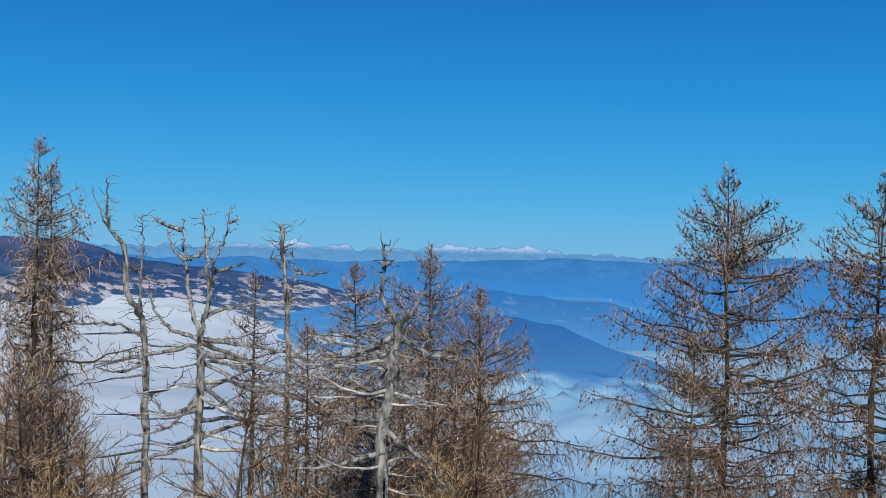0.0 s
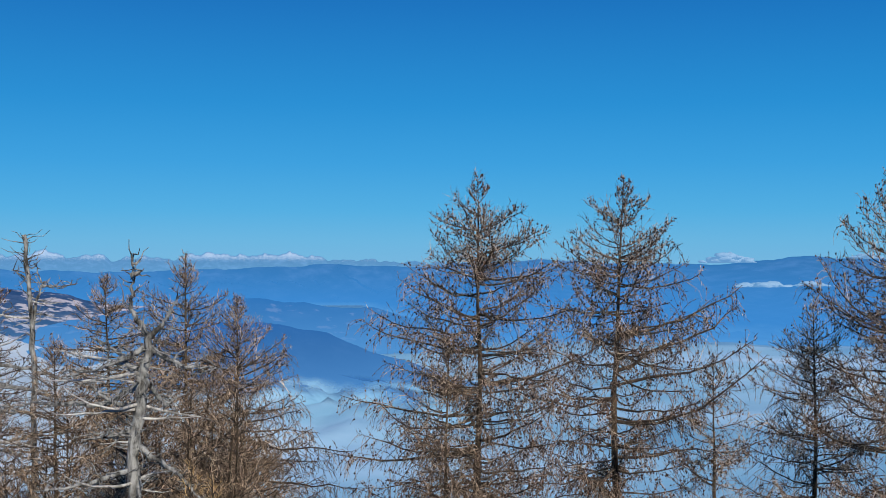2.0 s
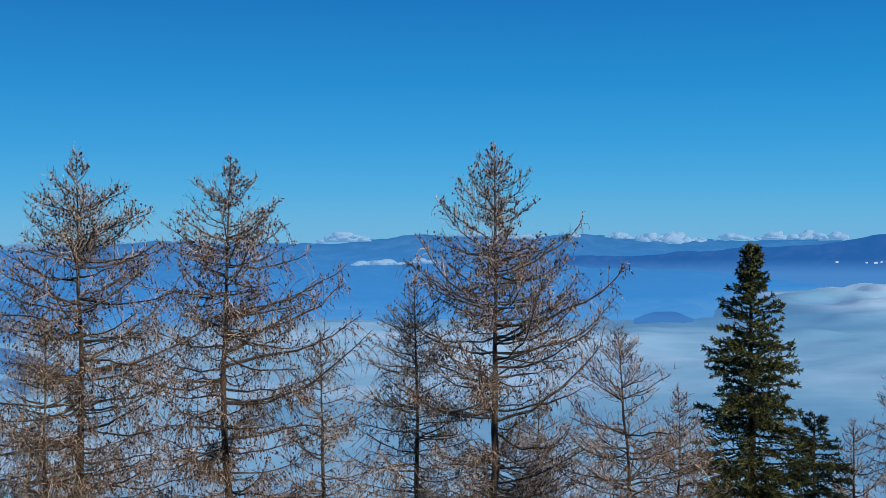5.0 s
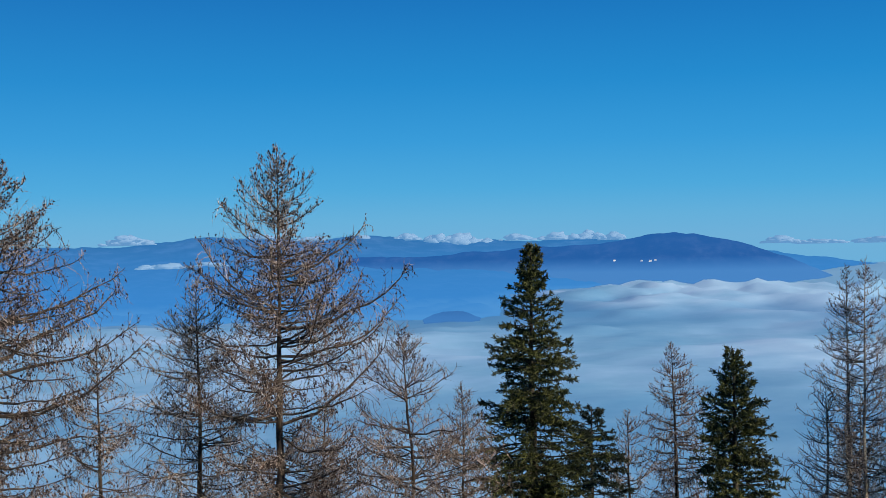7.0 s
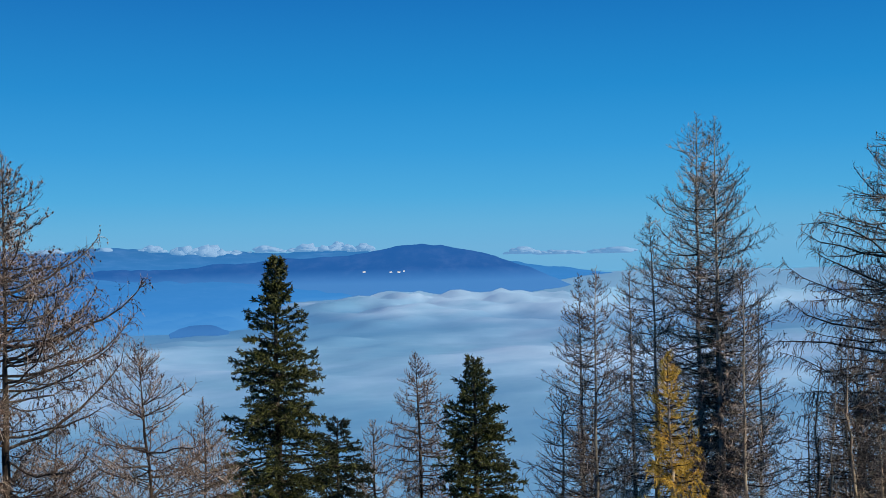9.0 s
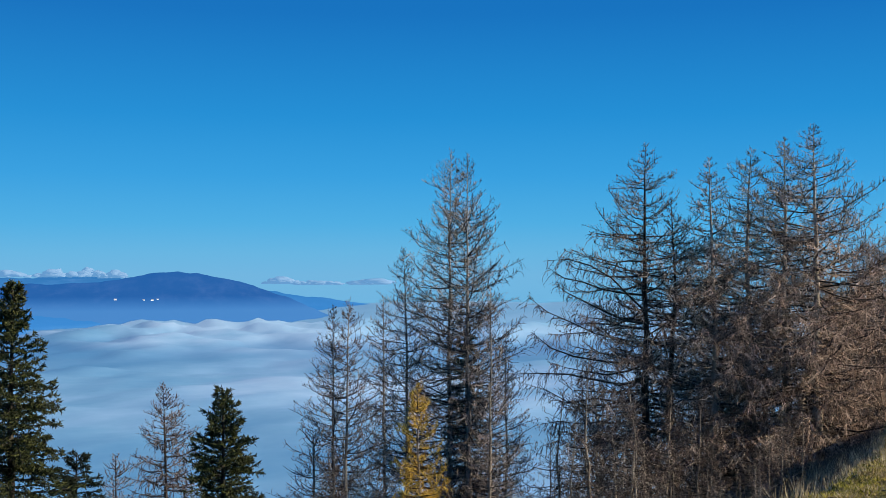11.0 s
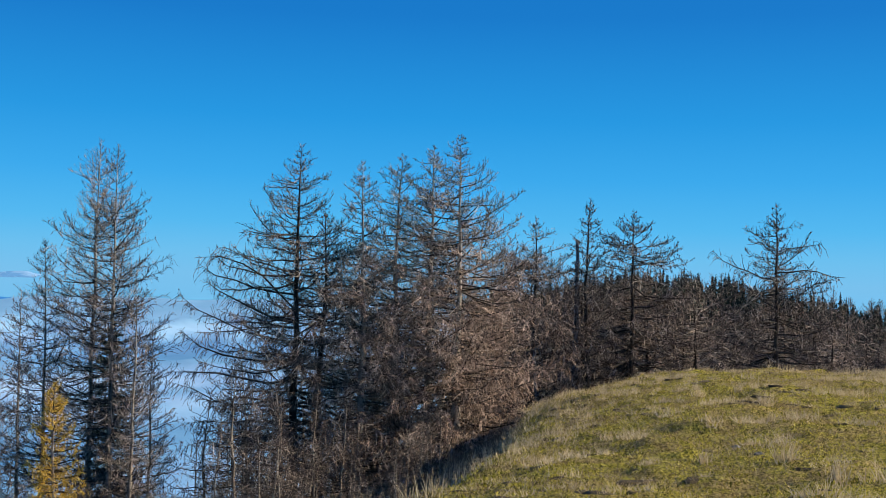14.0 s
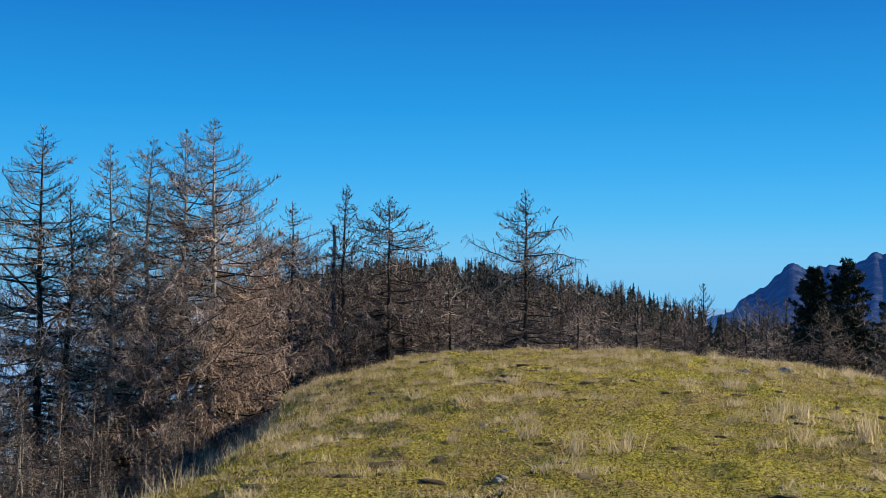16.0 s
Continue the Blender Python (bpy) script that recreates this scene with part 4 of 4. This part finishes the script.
# ---- dead trees ----
def snag(name, label, az, dist, lines, thick, seed, stubs=40, arms=(), group="dead weathered trees"):
    """A barkless dead tree: forked stem and crooked boughs, given sideways and upward from eye level, with broken stubs."""
    rng = np.random.default_rng(seed)
    x0, y0, _ = spot(az, dist)
    g = ground_at(x0, y0) - 0.2
    right, ahead = np.array([math.cos(radians(az)), math.sin(radians(az)), 0]), np.array([-math.sin(radians(az)), math.cos(radians(az)), 0])
    tree = tagged(new(name), label, "dead tree", group)
    tree.location = (x0, y0, g)
    for q, line in enumerate(lines):
        pts = np.array([right * a + np.array([0, 0, EYE + b - g]) for a, b in line])
        if q == 0:
            pts = np.concatenate([[pts[0] * (1, 1, 0)], pts])
            depth = np.zeros(len(pts))
        else:
            depth = np.linspace(0, rng.uniform(-0.5, 0.5) * np.linalg.norm(pts[-1] - pts[0]), len(pts))
        pts += ahead * depth[:, None]
        # smooth the bough and give it crooks
        t = np.linspace(0, len(pts) - 1, len(pts) * 5)
        fine = np.stack([np.interp(t, np.arange(len(pts)), pts[:, k]) for k in range(3)], 1)
        for _ in range(2):
            fine[1:-1] = (fine[:-2] + 2 * fine[1:-1] + fine[2:]) / 4
        long = np.linalg.norm(np.diff(fine, axis=0), axis=1).sum()
        fine[1:-1] += rng.normal(0, 0.012, fine[1:-1].shape) * min(long, 1.5)
        w0 = thick if q == 0 else thick * min(0.3 + 0.11 * long, 0.44 if long > 1.6 else 0.66)
        rad = w0 * np.linspace(1, 0.55 if q == 0 else 0.2, len(fine)) * rng.uniform(0.85, 1.15, len(fine))
        part("trunk" if q == 0 else "bough", [tubes(fine[None], rad[None], 7)], DEAD, tree, smooth=True)
        m = int(stubs * long / (9 if q == 0 else 4)) + 2
        i = rng.uniform(0.35 if q == 0 else 0.1, 1, m)
        b, w = along(fine[None], np.zeros(m, int), i)
        a2 = rng.uniform(0, 6.28, m)
        p = grow(b, a2, rng.normal(0.1, 0.5, m), rng.normal(0.4, 0.6, m), rng.uniform(0.06, 0.4, m) * (1.6 if q == 0 else 1), 4, rng, 0.3)
        tagged(part("stubwork", [tubes(p, np.linspace(0.011, 0.004, 4)[None] * np.ones((m, 1)), 4)], DEAD, tree), kind="stuff")
    # long bare arms that sweep out and curve up at their ends: height of the lowest and the highest, side, count, longest
    for low, high, side, count, most in arms:
        z = rng.uniform(low, high, count) + EYE - g
        b = np.stack([0 * z, 0 * z, z], 1) + right * 0.04
        a = radians(az) + (0 if side > 0 else math.pi) + rng.normal(0, 0.75, count)
        long = most * rng.uniform(0.3, 1.0, count)
        p = grow(b, a, rng.normal(-0.12, 0.2, count), rng.normal(0.02, 0.3, count), long, 9, rng, 0.075)
        r = (0.01 + 0.013 * long)[:, None] * np.linspace(1, 0.22, 9)
        for k in range(count):
            part("bough", [tubes(p[k:k + 1], r[k:k + 1], 5)], DEAD_PALE if rng.random() < 0.55 else DEAD, tree, smooth=True)
        k = rng.integers(0, count, count * 5)
        b, w = along(p, k, rng.uniform(0.2, 1, count * 5))
        p = grow(b, np.arctan2(w[:, 1], w[:, 0]) + rng.normal(0, 0.7, len(k)), rng.normal(0, 0.4, len(k)), rng.normal(0.1, 0.5, len(k)), rng.uniform(0.06, 0.35, len(k)), 4, rng, 0.25)
        tagged(part("stubwork", [tubes(p, np.linspace(0.008, 0.003, 4)[None] * np.ones((len(k), 1)), 3)], DEAD, tree), kind="stuff")
    return tree


snag("dead_tree", "forked silver-grey dead larch without bark", 13.94, 28,
     [[(0.08, -5.72), (0.05, -4.14), (-0.01, -2.34), (-0.13, -1.5), (-0.47, -1.05), (-0.54, 0.08)], [(-0.54, 0.08), (-0.65, 0.18), (-0.87, 0.42), (-1.04, 0.69), (-1.29, 1.42)], [(-0.87, 0.42), (-0.91, 0.87), (-0.91, 1.54)],
      [(-0.13, -1.57), (-0.15, -0.72), (-0.11, 0.05), (-0.13, 0.75)], [(-0.53, -0.28), (-0.26, -0.51), (0.18, -0.79), (0.65, -0.84)], [(-0.01, -2.08), (-0.48, -1.76), (-1.22, -1.68), (-1.95, -1.77)],
      [(0.0, -2.6), (-0.52, -2.85), (-1.14, -2.72)], [(0.01, -3.37), (0.56, -3.24), (0.92, -2.85)]], 0.105, 201, 40, [(-5.2, -1.8, -1, 10, 2.0), (-5.0, -2.2, 1, 6, 1.4)])
snag("dead_tree", "many-armed silver-grey dead larch without bark", 11.49, 26,
     [[(0.06, -5.43), (0.05, -3.86), (0.05, -2.4), (-0.0, -1.82)], [(-0.0, -1.82), (-0.22, -1.2), (-0.29, -0.66), (-0.33, -0.24), (-0.39, 0.17), (-0.43, 0.67)], [(-0.33, -0.26), (-0.6, 0.01), (-0.72, 0.39)],
      [(-0.41, 0.39), (-0.87, 0.55), (-1.08, 0.7)], [(-0.33, -0.24), (0.0, -0.13), (0.28, 0.44)], [(0.01, -1.92), (0.17, -1.25), (0.25, -0.64), (0.27, -0.17), (0.51, 0.2), (0.6, 0.9)], [(0.21, -0.95), (0.16, -0.47), (0.1, 0.24), (0.0, 0.86)],
      [(0.27, -0.49), (0.68, -0.37), (0.93, -0.27)], [(0.57, 0.58), (0.73, 0.64), (0.84, 0.72)], [(0.0, -1.95), (-0.65, -1.75), (-0.98, -1.3), (-1.09, -0.73)], [(-0.09, -2.07), (-1.12, -2.27), (-2.17, -2.51)],
      [(0.01, -3.31), (-0.61, -3.58), (-0.94, -3.2), (-0.96, -3.01)], [(0.07, -1.92), (1.54, -2.15), (2.65, -2.5), (3.78, -3.0)], [(0.07, -1.99), (1.19, -2.52), (2.35, -2.88), (3.53, -3.01)],
      [(0.05, -2.4), (1.08, -3.01), (1.8, -3.12), (2.67, -3.42)]] + [[(0.06, -2.89), (0.97, -3.62), (1.59, -4.04), (2.44, -4.31)], [(0.04, -1.44), (0.55, -1.25), (1.15, -1.18), (1.51, -0.93)], [(0.06, -2.22), (0.94, -2.4), (1.43, -2.64), (2.16, -2.73)],
      [(0.03, -4.1), (-0.56, -4.33), (-1.25, -4.46), (-1.71, -4.79)], [(0.06, -3.13), (-0.34, -3.61), (-0.69, -3.85), (-1.27, -3.96)]], 0.125, 202, 40, [(-4.6, -1.9, 1, 17, 3.4), (-5.0, -2.1, -1, 10, 2.0)])
snag("dead_tree", "twisted grey dead larch with a split top", 2.66, 15,
     [[(-0.02, -3.09), (0.02, -2.02), (0.1, -1.35), (0.18, -0.88)], [(0.18, -0.9), (0.05, -0.71), (-0.06, -0.56), (-0.05, -0.29), (-0.03, 0.12)], [(0.18, -0.88), (0.37, -0.67), (0.48, -0.42)], [(0.16, -0.99), (-0.28, -1.24), (-0.77, -1.35)],
      [(0.17, -1.02), (0.56, -1.26), (1.05, -1.26)], [(-0.04, -2.01), (-0.26, -2.08), (-0.61, -2.12)], [(-0.03, -2.46), (-0.53, -2.64), (-1.15, -2.7)], [(0.07, -1.41), (-0.22, -1.06), (-0.5, -0.91)], [(-0.06, -0.15), (0.04, -0.11), (0.08, -0.09)],
      [(-0.05, -0.01), (0.02, -0.01)], [(0.07, -1.34), (0.36, -1.75), (0.46, -1.68)], [(0.02, -2.18), (0.45, -2.45), (0.88, -2.94)], [(0.07, -1.48), (-0.41, -1.7), (-0.83, -1.7), (-1.32, -1.67)], [(0.01, -1.76), (-0.34, -1.63), (-0.56, -1.42)]], 0.095, 203, 80, [(-3.0, -1.2, -1, 10, 1.4), (-3.0, -1.1, 1, 8, 1.1)])
snag("dead_tree", "thin grey dead larch with a broken twin top", 7.5, 25,
     [[(0.07, -5.24), (0.12, -3.47), (0.07, -2.06), (0.02, -0.65), (-0.12, 0.55)], [(0.05, -1.35), (0.15, -0.65), (0.23, -0.41), (0.07, -0.0)], [(0.23, -0.46), (0.58, -0.48), (0.89, -0.41)], [(-0.09, -0.3), (-0.22, -0.21), (-0.31, -0.14)],
      [(0.07, -2.3), (0.44, -2.06), (0.67, -1.7)], [(0.09, -3.0), (-0.36, -2.89), (-0.7, -3.01)]], 0.075, 204, 70, [(-4.6, -0.6, 1, 8, 1.3), (-4.6, -0.8, -1, 7, 1.2)])
snag("dead_tree", "thin pale dead pole beside the dense larch", 18.08, 20,
     [[(-0.01, -4.08), (0.0, -2.37), (-0.02, -1.12), (-0.01, 0.31)], [(0.0, -1.84), (-0.23, -1.79), (-0.48, -1.83)], [(0.0, -1.39), (0.19, -1.3), (0.4, -1.39)]], 0.028, 205, 16)
snag("dead_tree", "dark broken dead pole among the larches", -87.61, 38, [[(0.0, -2.5), (0.02, -0.5), (0.0, 1.33)], [(0, 0.4), (0.3, 0.35)], [(0, 0.0), (-0.35, 0.05)]], 0.11, 206, 60)
snag("dead_tree", "pale fallen dead branches at the meadow edge", -85.7, 37.7, [[(0.1, -3.6), (0.0, -3.0), (-0.05, -2.15)], [(-0.05, -2.15), (0.2, -2.2)], [(0.1, -2.2), (0.25, -2.7), (0.2, -3.3)]], 0.07, 207, 10)

# pale straw-coloured larch saplings in front
for s, (az, di, el, w) in enumerate([(16.26, 14, -8.6, 0.55), (14.9, 14.5, -9.4, 0.45), (0.01, 13, -9.3, 0.5), (17.6, 13.5, -9.6, 0.5), (-0.9, 13.5, -9.9, 0.45)]):
    larch("larch_sapling", "young larch sapling with straw-yellow shoots", az, di, el, w, 0.8, 300 + s, 1.6, 26, 0.9, 2, 0, mat=STRAW, thick=1.2, rise=50, sag=25, tip=62, single=8, girth=0.008, group="larch saplings")


# ---- woods beyond the meadow, brush on the slope ----
def prototypes(kind, count, seed):
    made = []
    for q in range(count):
        if kind == "dark larch":
            made.append(larch("larch", "leafless dark brown larch in the woods", 0, 30, 0, 1.35, 1.0, seed + q, 4.8, 16, 0.62, 1.5, 0, thick=1.8, foot=EYE - 6.0, coarse=True, crook=0.2, mat=(WARM_TWIG, PALE_TWIG, TWIG)[q % 3], limb_mat=(PALE_LIMB, LIMB, PALE_LIMB)[q % 3], sag=-12, tip=30, hang=0.6, single=0, girth=0.011, group="leafless brush woods"))
            continue
        if kind == "rusty larch":
            made.append(larch("larch", "leafless rusty-twigged larch low on the slope", 0, 17, 0, 0.95, 0.9, seed + q, 4.2, 26, 1.5, 2.4, 0, thick=0.9, foot=EYE - 6.0, coarse=True, crook=0.18, mat=TWIG_RUST, hang=0.8, single=0, group="leafless brush woods"))
            continue
        if kind == "larch":
            ob = larch("larch", "leafless grey-brown larch in dense brush", 0, 30, 0, 1.05, 1.5, seed + q, 5.6, 15, 0.85, 1.8, 0, thick=1.2, foot=EYE - 6.0, coarse=True, crook=0.2, limb_mat=LIMB, mat=(TWIG, TWIG_RUST, TWIG_GREY)[q % 3], rise=35, sag=-12, tip=12, hang=0.95, single=0, girth=0.009, trunk_mat=BARK_GREY, group="leafless brush woods")
        else:
            ob = far_spruce(seed + q)
        made.append(ob)
    return made


def far_spruce(seed):
    rng = np.random.default_rng(seed)
    tree = tagged(new("spruce"), "dark green spruce on the wooded ridge", "spruce tree", "spruces on the ridge")
    part("trunk", [tubes([[(0, 0, 0), (0, 0, 5), (0, 0, 9.6)]], [[0.16, 0.1, 0.02]], 6)], BARK, tree)
    n = 230
    z = 9.8 - 8.6 * rng.random(n) ** 0.8
    a = rng.random(n) * 6.283
    r = (0.1 + 0.26 * (9.8 - z)) * rng.uniform(0.55, 1.1, n)
    way = np.stack([np.cos(a), np.sin(a), -0.35 - 0.2 * rng.random(n)], 1)
    tagged(part("crown", [blades(np.stack([0 * z, 0 * z, z + 0.25 * r], 1), way, r, 0.12 + 0.16 * r, rng)], NEEDLE_DARK, tree), kind="stuff")
    return tree


def stand(protos, places, rng):
    """Copies of the prototypes at places (bearing, distance, tip elevation); the prototypes themselves take the first ones."""
    for q, (az, di, el) in reversed(list(enumerate(places))):
        x, y, top = spot(az, di, el)
        g = ground_at(x, y) - 0.1
        tall = 9.8 if "spruce" in protos[0].name else 6.15
        s = min(max((top - g) / tall, 0.12), 1.9)
        m = pose(x, y, g, rng.normal(0, 2), rng.normal(0, 2), rng.uniform(0, 360)) @ Matrix.Diagonal((s * rng.uniform(0.85, 1.15), s * rng.uniform(0.85, 1.15), s, 1))
        if q < len(protos):
            protos[q].matrix_basis = m
        else:
            copy_thing(protos[q % len(protos)], m)


brng = np.random.default_rng(77)
tops = skyline((-84, 0.8), (-89, 0.6), (-93, 0.3), (-97, 0.15), (-100, -0.4), (-103, -1.3), (-106, -1.9), (-109, -1.3), (-114, -1.6))
woods = [(a := brng.uniform(-114, -84), 39 + 40 * brng.random() ** 1.8, tops(a) + 0.4 - 1.2 * brng.random() ** 1.5) for _ in range(130)]
slope = [(a := brng.uniform(-86, -69), brng.uniform(27, 37), float(np.interp(a, (-86, -82, -77, -72, -69), (0.5, 0.6, -2.2, -3.2, -6))) - 4.0 * brng.random()) for _ in range(36)]
lower = [(brng.choice([brng.uniform(-71, -66), brng.uniform(-61.5, -58)]), brng.uniform(27, 36), brng.uniform(-9.5, -7.0)) for _ in range(8)]
west = [(brng.choice([brng.uniform(-4, 9.5), brng.uniform(-3, 8), brng.uniform(17.0, 22)]), brng.uniform(17, 24), brng.uniform(-9.0, -4.4)) for _ in range(44)]
bank = []
for bx in np.linspace(15, 31, 20):
    by = 4.1 + brng.normal(0, 0.5)
    di = math.hypot(bx, by)
    bank.append((math.degrees(math.atan2(-bx, by)), di, math.degrees(math.atan((ground_at(bx, by) + brng.uniform(0.9, 1.7) - EYE) / di))))
under = [(brng.uniform(-80, -71), brng.uniform(21, 29), brng.uniform(-8.5, -4.0)) for _ in range(18)]
slope = [q for q in slope + under if q[1] * math.cos(radians(q[0])) > 5.6]
stand(prototypes("larch", 6, 500), slope + lower + bank, brng)
stand(prototypes("dark larch", 5, 520), woods, brng)
stand(prototypes("rusty larch", 3, 540), west, brng)
ridge = [(a := brng.uniform(-110, -82), dd := 215 - 95 * brng.random() ** 1.6, knoll(a) - (215 - dd) * 0.008 + brng.uniform(-0.4, 0.14)) for _ in range(230)]
stand(prototypes("spruce", 4, 700), ridge, brng)


def far_forest(count):
    """The dense spruce wood behind the ridge's single trees."""
    chunks = []
    for _ in range(count):
        az, di = brng.uniform(-110, -82), brng.uniform(105, 215)
        x, y, top = spot(az, di, knoll(az) - (215 - di) * 0.008 + brng.uniform(-0.6, -0.12))
        g = ground_at(x, y)
        tall = min(max(top - g, 2.5), 12.0)
        n = 90
        z = tall * (1 - 0.9 * brng.random(n) ** 0.8)
        a, r = brng.random(n) * 6.283, (0.1 + 0.26 * (tall - z)) * brng.uniform(0.6, 1.1, n)
        way = np.stack([np.cos(a), np.sin(a), -0.35 - 0.2 * brng.random(n)], 1)
        chunks.append(blades(np.stack([x + 0 * z, y + 0 * z, g + z], 1), way, r, 0.2 + 0.2 * r, brng))
    tagged(part("far_spruce_wood", chunks, NEEDLE_DARK), "dense dark spruce wood covering the far knoll", "forest", kind="stuff")


far_forest(700)
spruce("spruce", "big dark spruce beside the meadow", -110.31, 42, 0.2, 2.2, 3.2, 81, 8, 50, NEEDLE_DARK, "spruces beside the meadow", 0.8, 1.7)
spruce("spruce", "big dark spruce beside the meadow", -111.79, 43, 0.61, 2.3, 3.2, 82, 9, 50, NEEDLE_DARK, "spruces beside the meadow", 0.8, 1.7)
spruce("spruce", "big dark spruce beside the meadow", -113.9, 45, -0.6, 2.2, 3.2, 83, 8, 44, NEEDLE_DARK, "spruces beside the meadow", 0.8, 1.7)
for s, (az, di, el) in enumerate([(-105.34, 45, -0.58), (-106.79, 48, -1.84), (-108.58, 48, -1.27), (-109.3, 36, -2.7)]):
    larch("larch", "thin pale leafless larch beside the meadow", az, di, el, 1.1, 1.6, 90 + s, 5, 16, 1.0, 2, 0, thick=1.5, mat=TWIG_GREY, single=6, group="larches along the meadow edge")


# ---- meadow grass ----
mrng = np.random.default_rng(9)


def on_ground(x, y):
    return np.stack([x, y, [ground_at(a, b) - 0.01 for a, b in zip(x, y)]], 1)


def sward(name, label, x, y, count, tall, wide, spread, lean, mat):
    """Tufts of grass blades that fan out from each place."""
    root = on_ground(x, y)
    k = np.repeat(np.arange(len(x)), count)
    size = (0.6 + 0.7 * mrng.random(len(x)))[k]
    base = root[k] + np.stack([mrng.normal(0, spread, len(k)), mrng.normal(0, spread, len(k)), np.zeros(len(k))], 1) * size[:, None]
    way = unit(np.stack([mrng.normal(0, lean, len(k)), mrng.normal(0, lean, len(k)), np.ones(len(k))], 1))
    tagged(part(name, [blades(base, way, tall * size * mrng.uniform(0.5, 1.1, len(k)), np.full(len(k), wide), mrng)], mat), label, "grass", kind="stuff")


def patchy_places(n, x0, x1, y0, y1, scale, low):
    x, y = mrng.uniform(x0, x1, n * 4), mrng.uniform(y0, y1, n * 4)
    keep = np.array([fbm(a, b, scale, 3, 3.0) > low for a, b in zip(x, y)])
    return x[keep][:n], y[keep][:n]


sward("short_grass", "short green and yellowish meadow grass", *patchy_places(38000, 6, 31, -14, 2.3, 3.0, -0.9), 8, 0.05, 0.0065, 0.06, 0.8, GREEN)
sward("withered_sward", "low matted withered grass in tan patches", *patchy_places(10000, 6, 31, -14, 2.3, 2.2, 0.0), 14, 0.075, 0.0035, 0.08, 0.9, MATTED)
sward("dry_grass", "withered pale tufts scattered over the meadow", *patchy_places(520, 6, 31, -14, 1.6, 1.3, 0.3), 40, 0.16, 0.0056, 0.07, 0.6, DRY)
sward("dry_grass", "tall withered bunches standing in the meadow", *patchy_places(60, 9, 30, -13, 1.5, 1.5, 0.2), 50, 0.27, 0.0056, 0.045, 0.4, DRY)


def sods(count):
    """Low broken humps of turf; their dark colour stands in for small shaded hollows."""
    x, y = patchy_places(count, 6, 30, -13, 1.9, 1.6, 0.02)
    c = on_ground(x, y)
    ring, chunks = np.arange(9) * 2 * np.pi / 9, []
    for k in range(len(x)):
        w, h, turn = 0.035 + 0.09 * mrng.random() ** 2, mrng.uniform(0.012, 0.032), mrng.uniform(0, 6.28)
        v = []
        for lift, size in ((-0.4, 1.2), (0.7, 1.0), (1.0, 0.55)):
            r = size * mrng.uniform(0.55, 1.3, 9)
            a, b2 = 1.7 * w * r * np.cos(ring), w * r * np.sin(ring)
            v.append(np.stack([a * math.cos(turn) - b2 * math.sin(turn), a * math.sin(turn) + b2 * math.cos(turn), np.full(9, lift * h) + mrng.normal(0, 0.1 * h, 9)], 1))
        v = np.concatenate(v + [[(0, 0, h)]]) + c[k]
        i = np.arange(9)
        chunks.append((v, np.concatenate([np.stack([i + o, (i + 1) % 9 + o, (i + 1) % 9 + o + 9, i + o + 9], 1) for o in (0, 9)])))
        chunks.append((v, np.stack([18 + i, 18 + (i + 1) % 9, np.full(9, 27)], 1)))
    tagged(part("sod_humps", chunks, SOD, smooth=True), "small broken humps of bare turf, toned dark as shade in the meadow", "turf", kind="stuff")
    return x, y


sx1, sy1 = sods(560)
sward("dry_grass", "withered pale grass growing on the turf humps", sx1 + 0.08, sy1 - 0.1, 24, 0.12, 0.0056, 0.07, 0.6, DRY)
ex = 10 + 22 * mrng.random(150) ** 0.5
sward("dry_grass", "tall withered fringe along the meadow edge", ex, 1.5 + mrng.normal(0, 0.5, 150), 28, 0.17, 0.0035, 0.1, 0.35, DRY)
sward("withered_sward", "tan withered grass along the crest", *patchy_places(2200, 19, 29, -13, 2.0, 1.8, -0.1), 12, 0.09, 0.005, 0.09, 0.8, MATTED)
sward("dry_grass", "dry stalks on the shaded bank", mrng.uniform(9, 26, 260), mrng.uniform(1.9, 3.8, 260), 13, 0.36, 0.004, 0.09, 0.3, DRY)
cx, cy = patchy_places(130, 24, 30, -13, 2.5, 1.5, 0.0)
sward("dry_grass", "withered fringe along the crest of the meadow", cx, cy, 44, 0.2, 0.005, 0.12, 0.4, DRY)


sward("dry_grass", "tall withered grass on the brink of the slope", mrng.uniform(4.0, 6.6, 70), mrng.uniform(1.9, 2.5, 70), 30, 0.4, 0.003, 0.06, 0.25, DRY)


def stone(az, dist, size, seed):
    bm = bmesh.new()
    bmesh.ops.create_icosphere(bm, subdivisions=3, radius=1)
    for v in bm.verts:
        v.co *= 1 + 0.35 * noise.fractal(v.co * 1.3 + Vector((seed, 0, 0)), 1.0, 2.0, 4)
        v.co = Vector((v.co.x * size, v.co.y * size * 0.8, v.co.z * size * 0.42))
    me = bpy.data.meshes.new("stone")
    bm.to_mesh(me)
    bm.free()
    me.materials.append(ROCK)
    ob = new("stone", me)
    x, y, _ = spot(az, dist)
    ob.location = (x, y, ground_at(x, y) + size * 0.15)
    return tagged(ob, "grey lichened stone half sunk in turf", "stone", "stones in the meadow")


for q, (az, di, sz) in enumerate([(-95.9, 13.4, 0.06), (-95.7, 10.2, 0.085), (-97.9, 9.6, 0.06), (-109.0, 26, 0.2), (-94.9, 14.6, 0.06), (-107.2, 24.0, 0.1)]):
    stone(az, di, sz, q * 7.3)
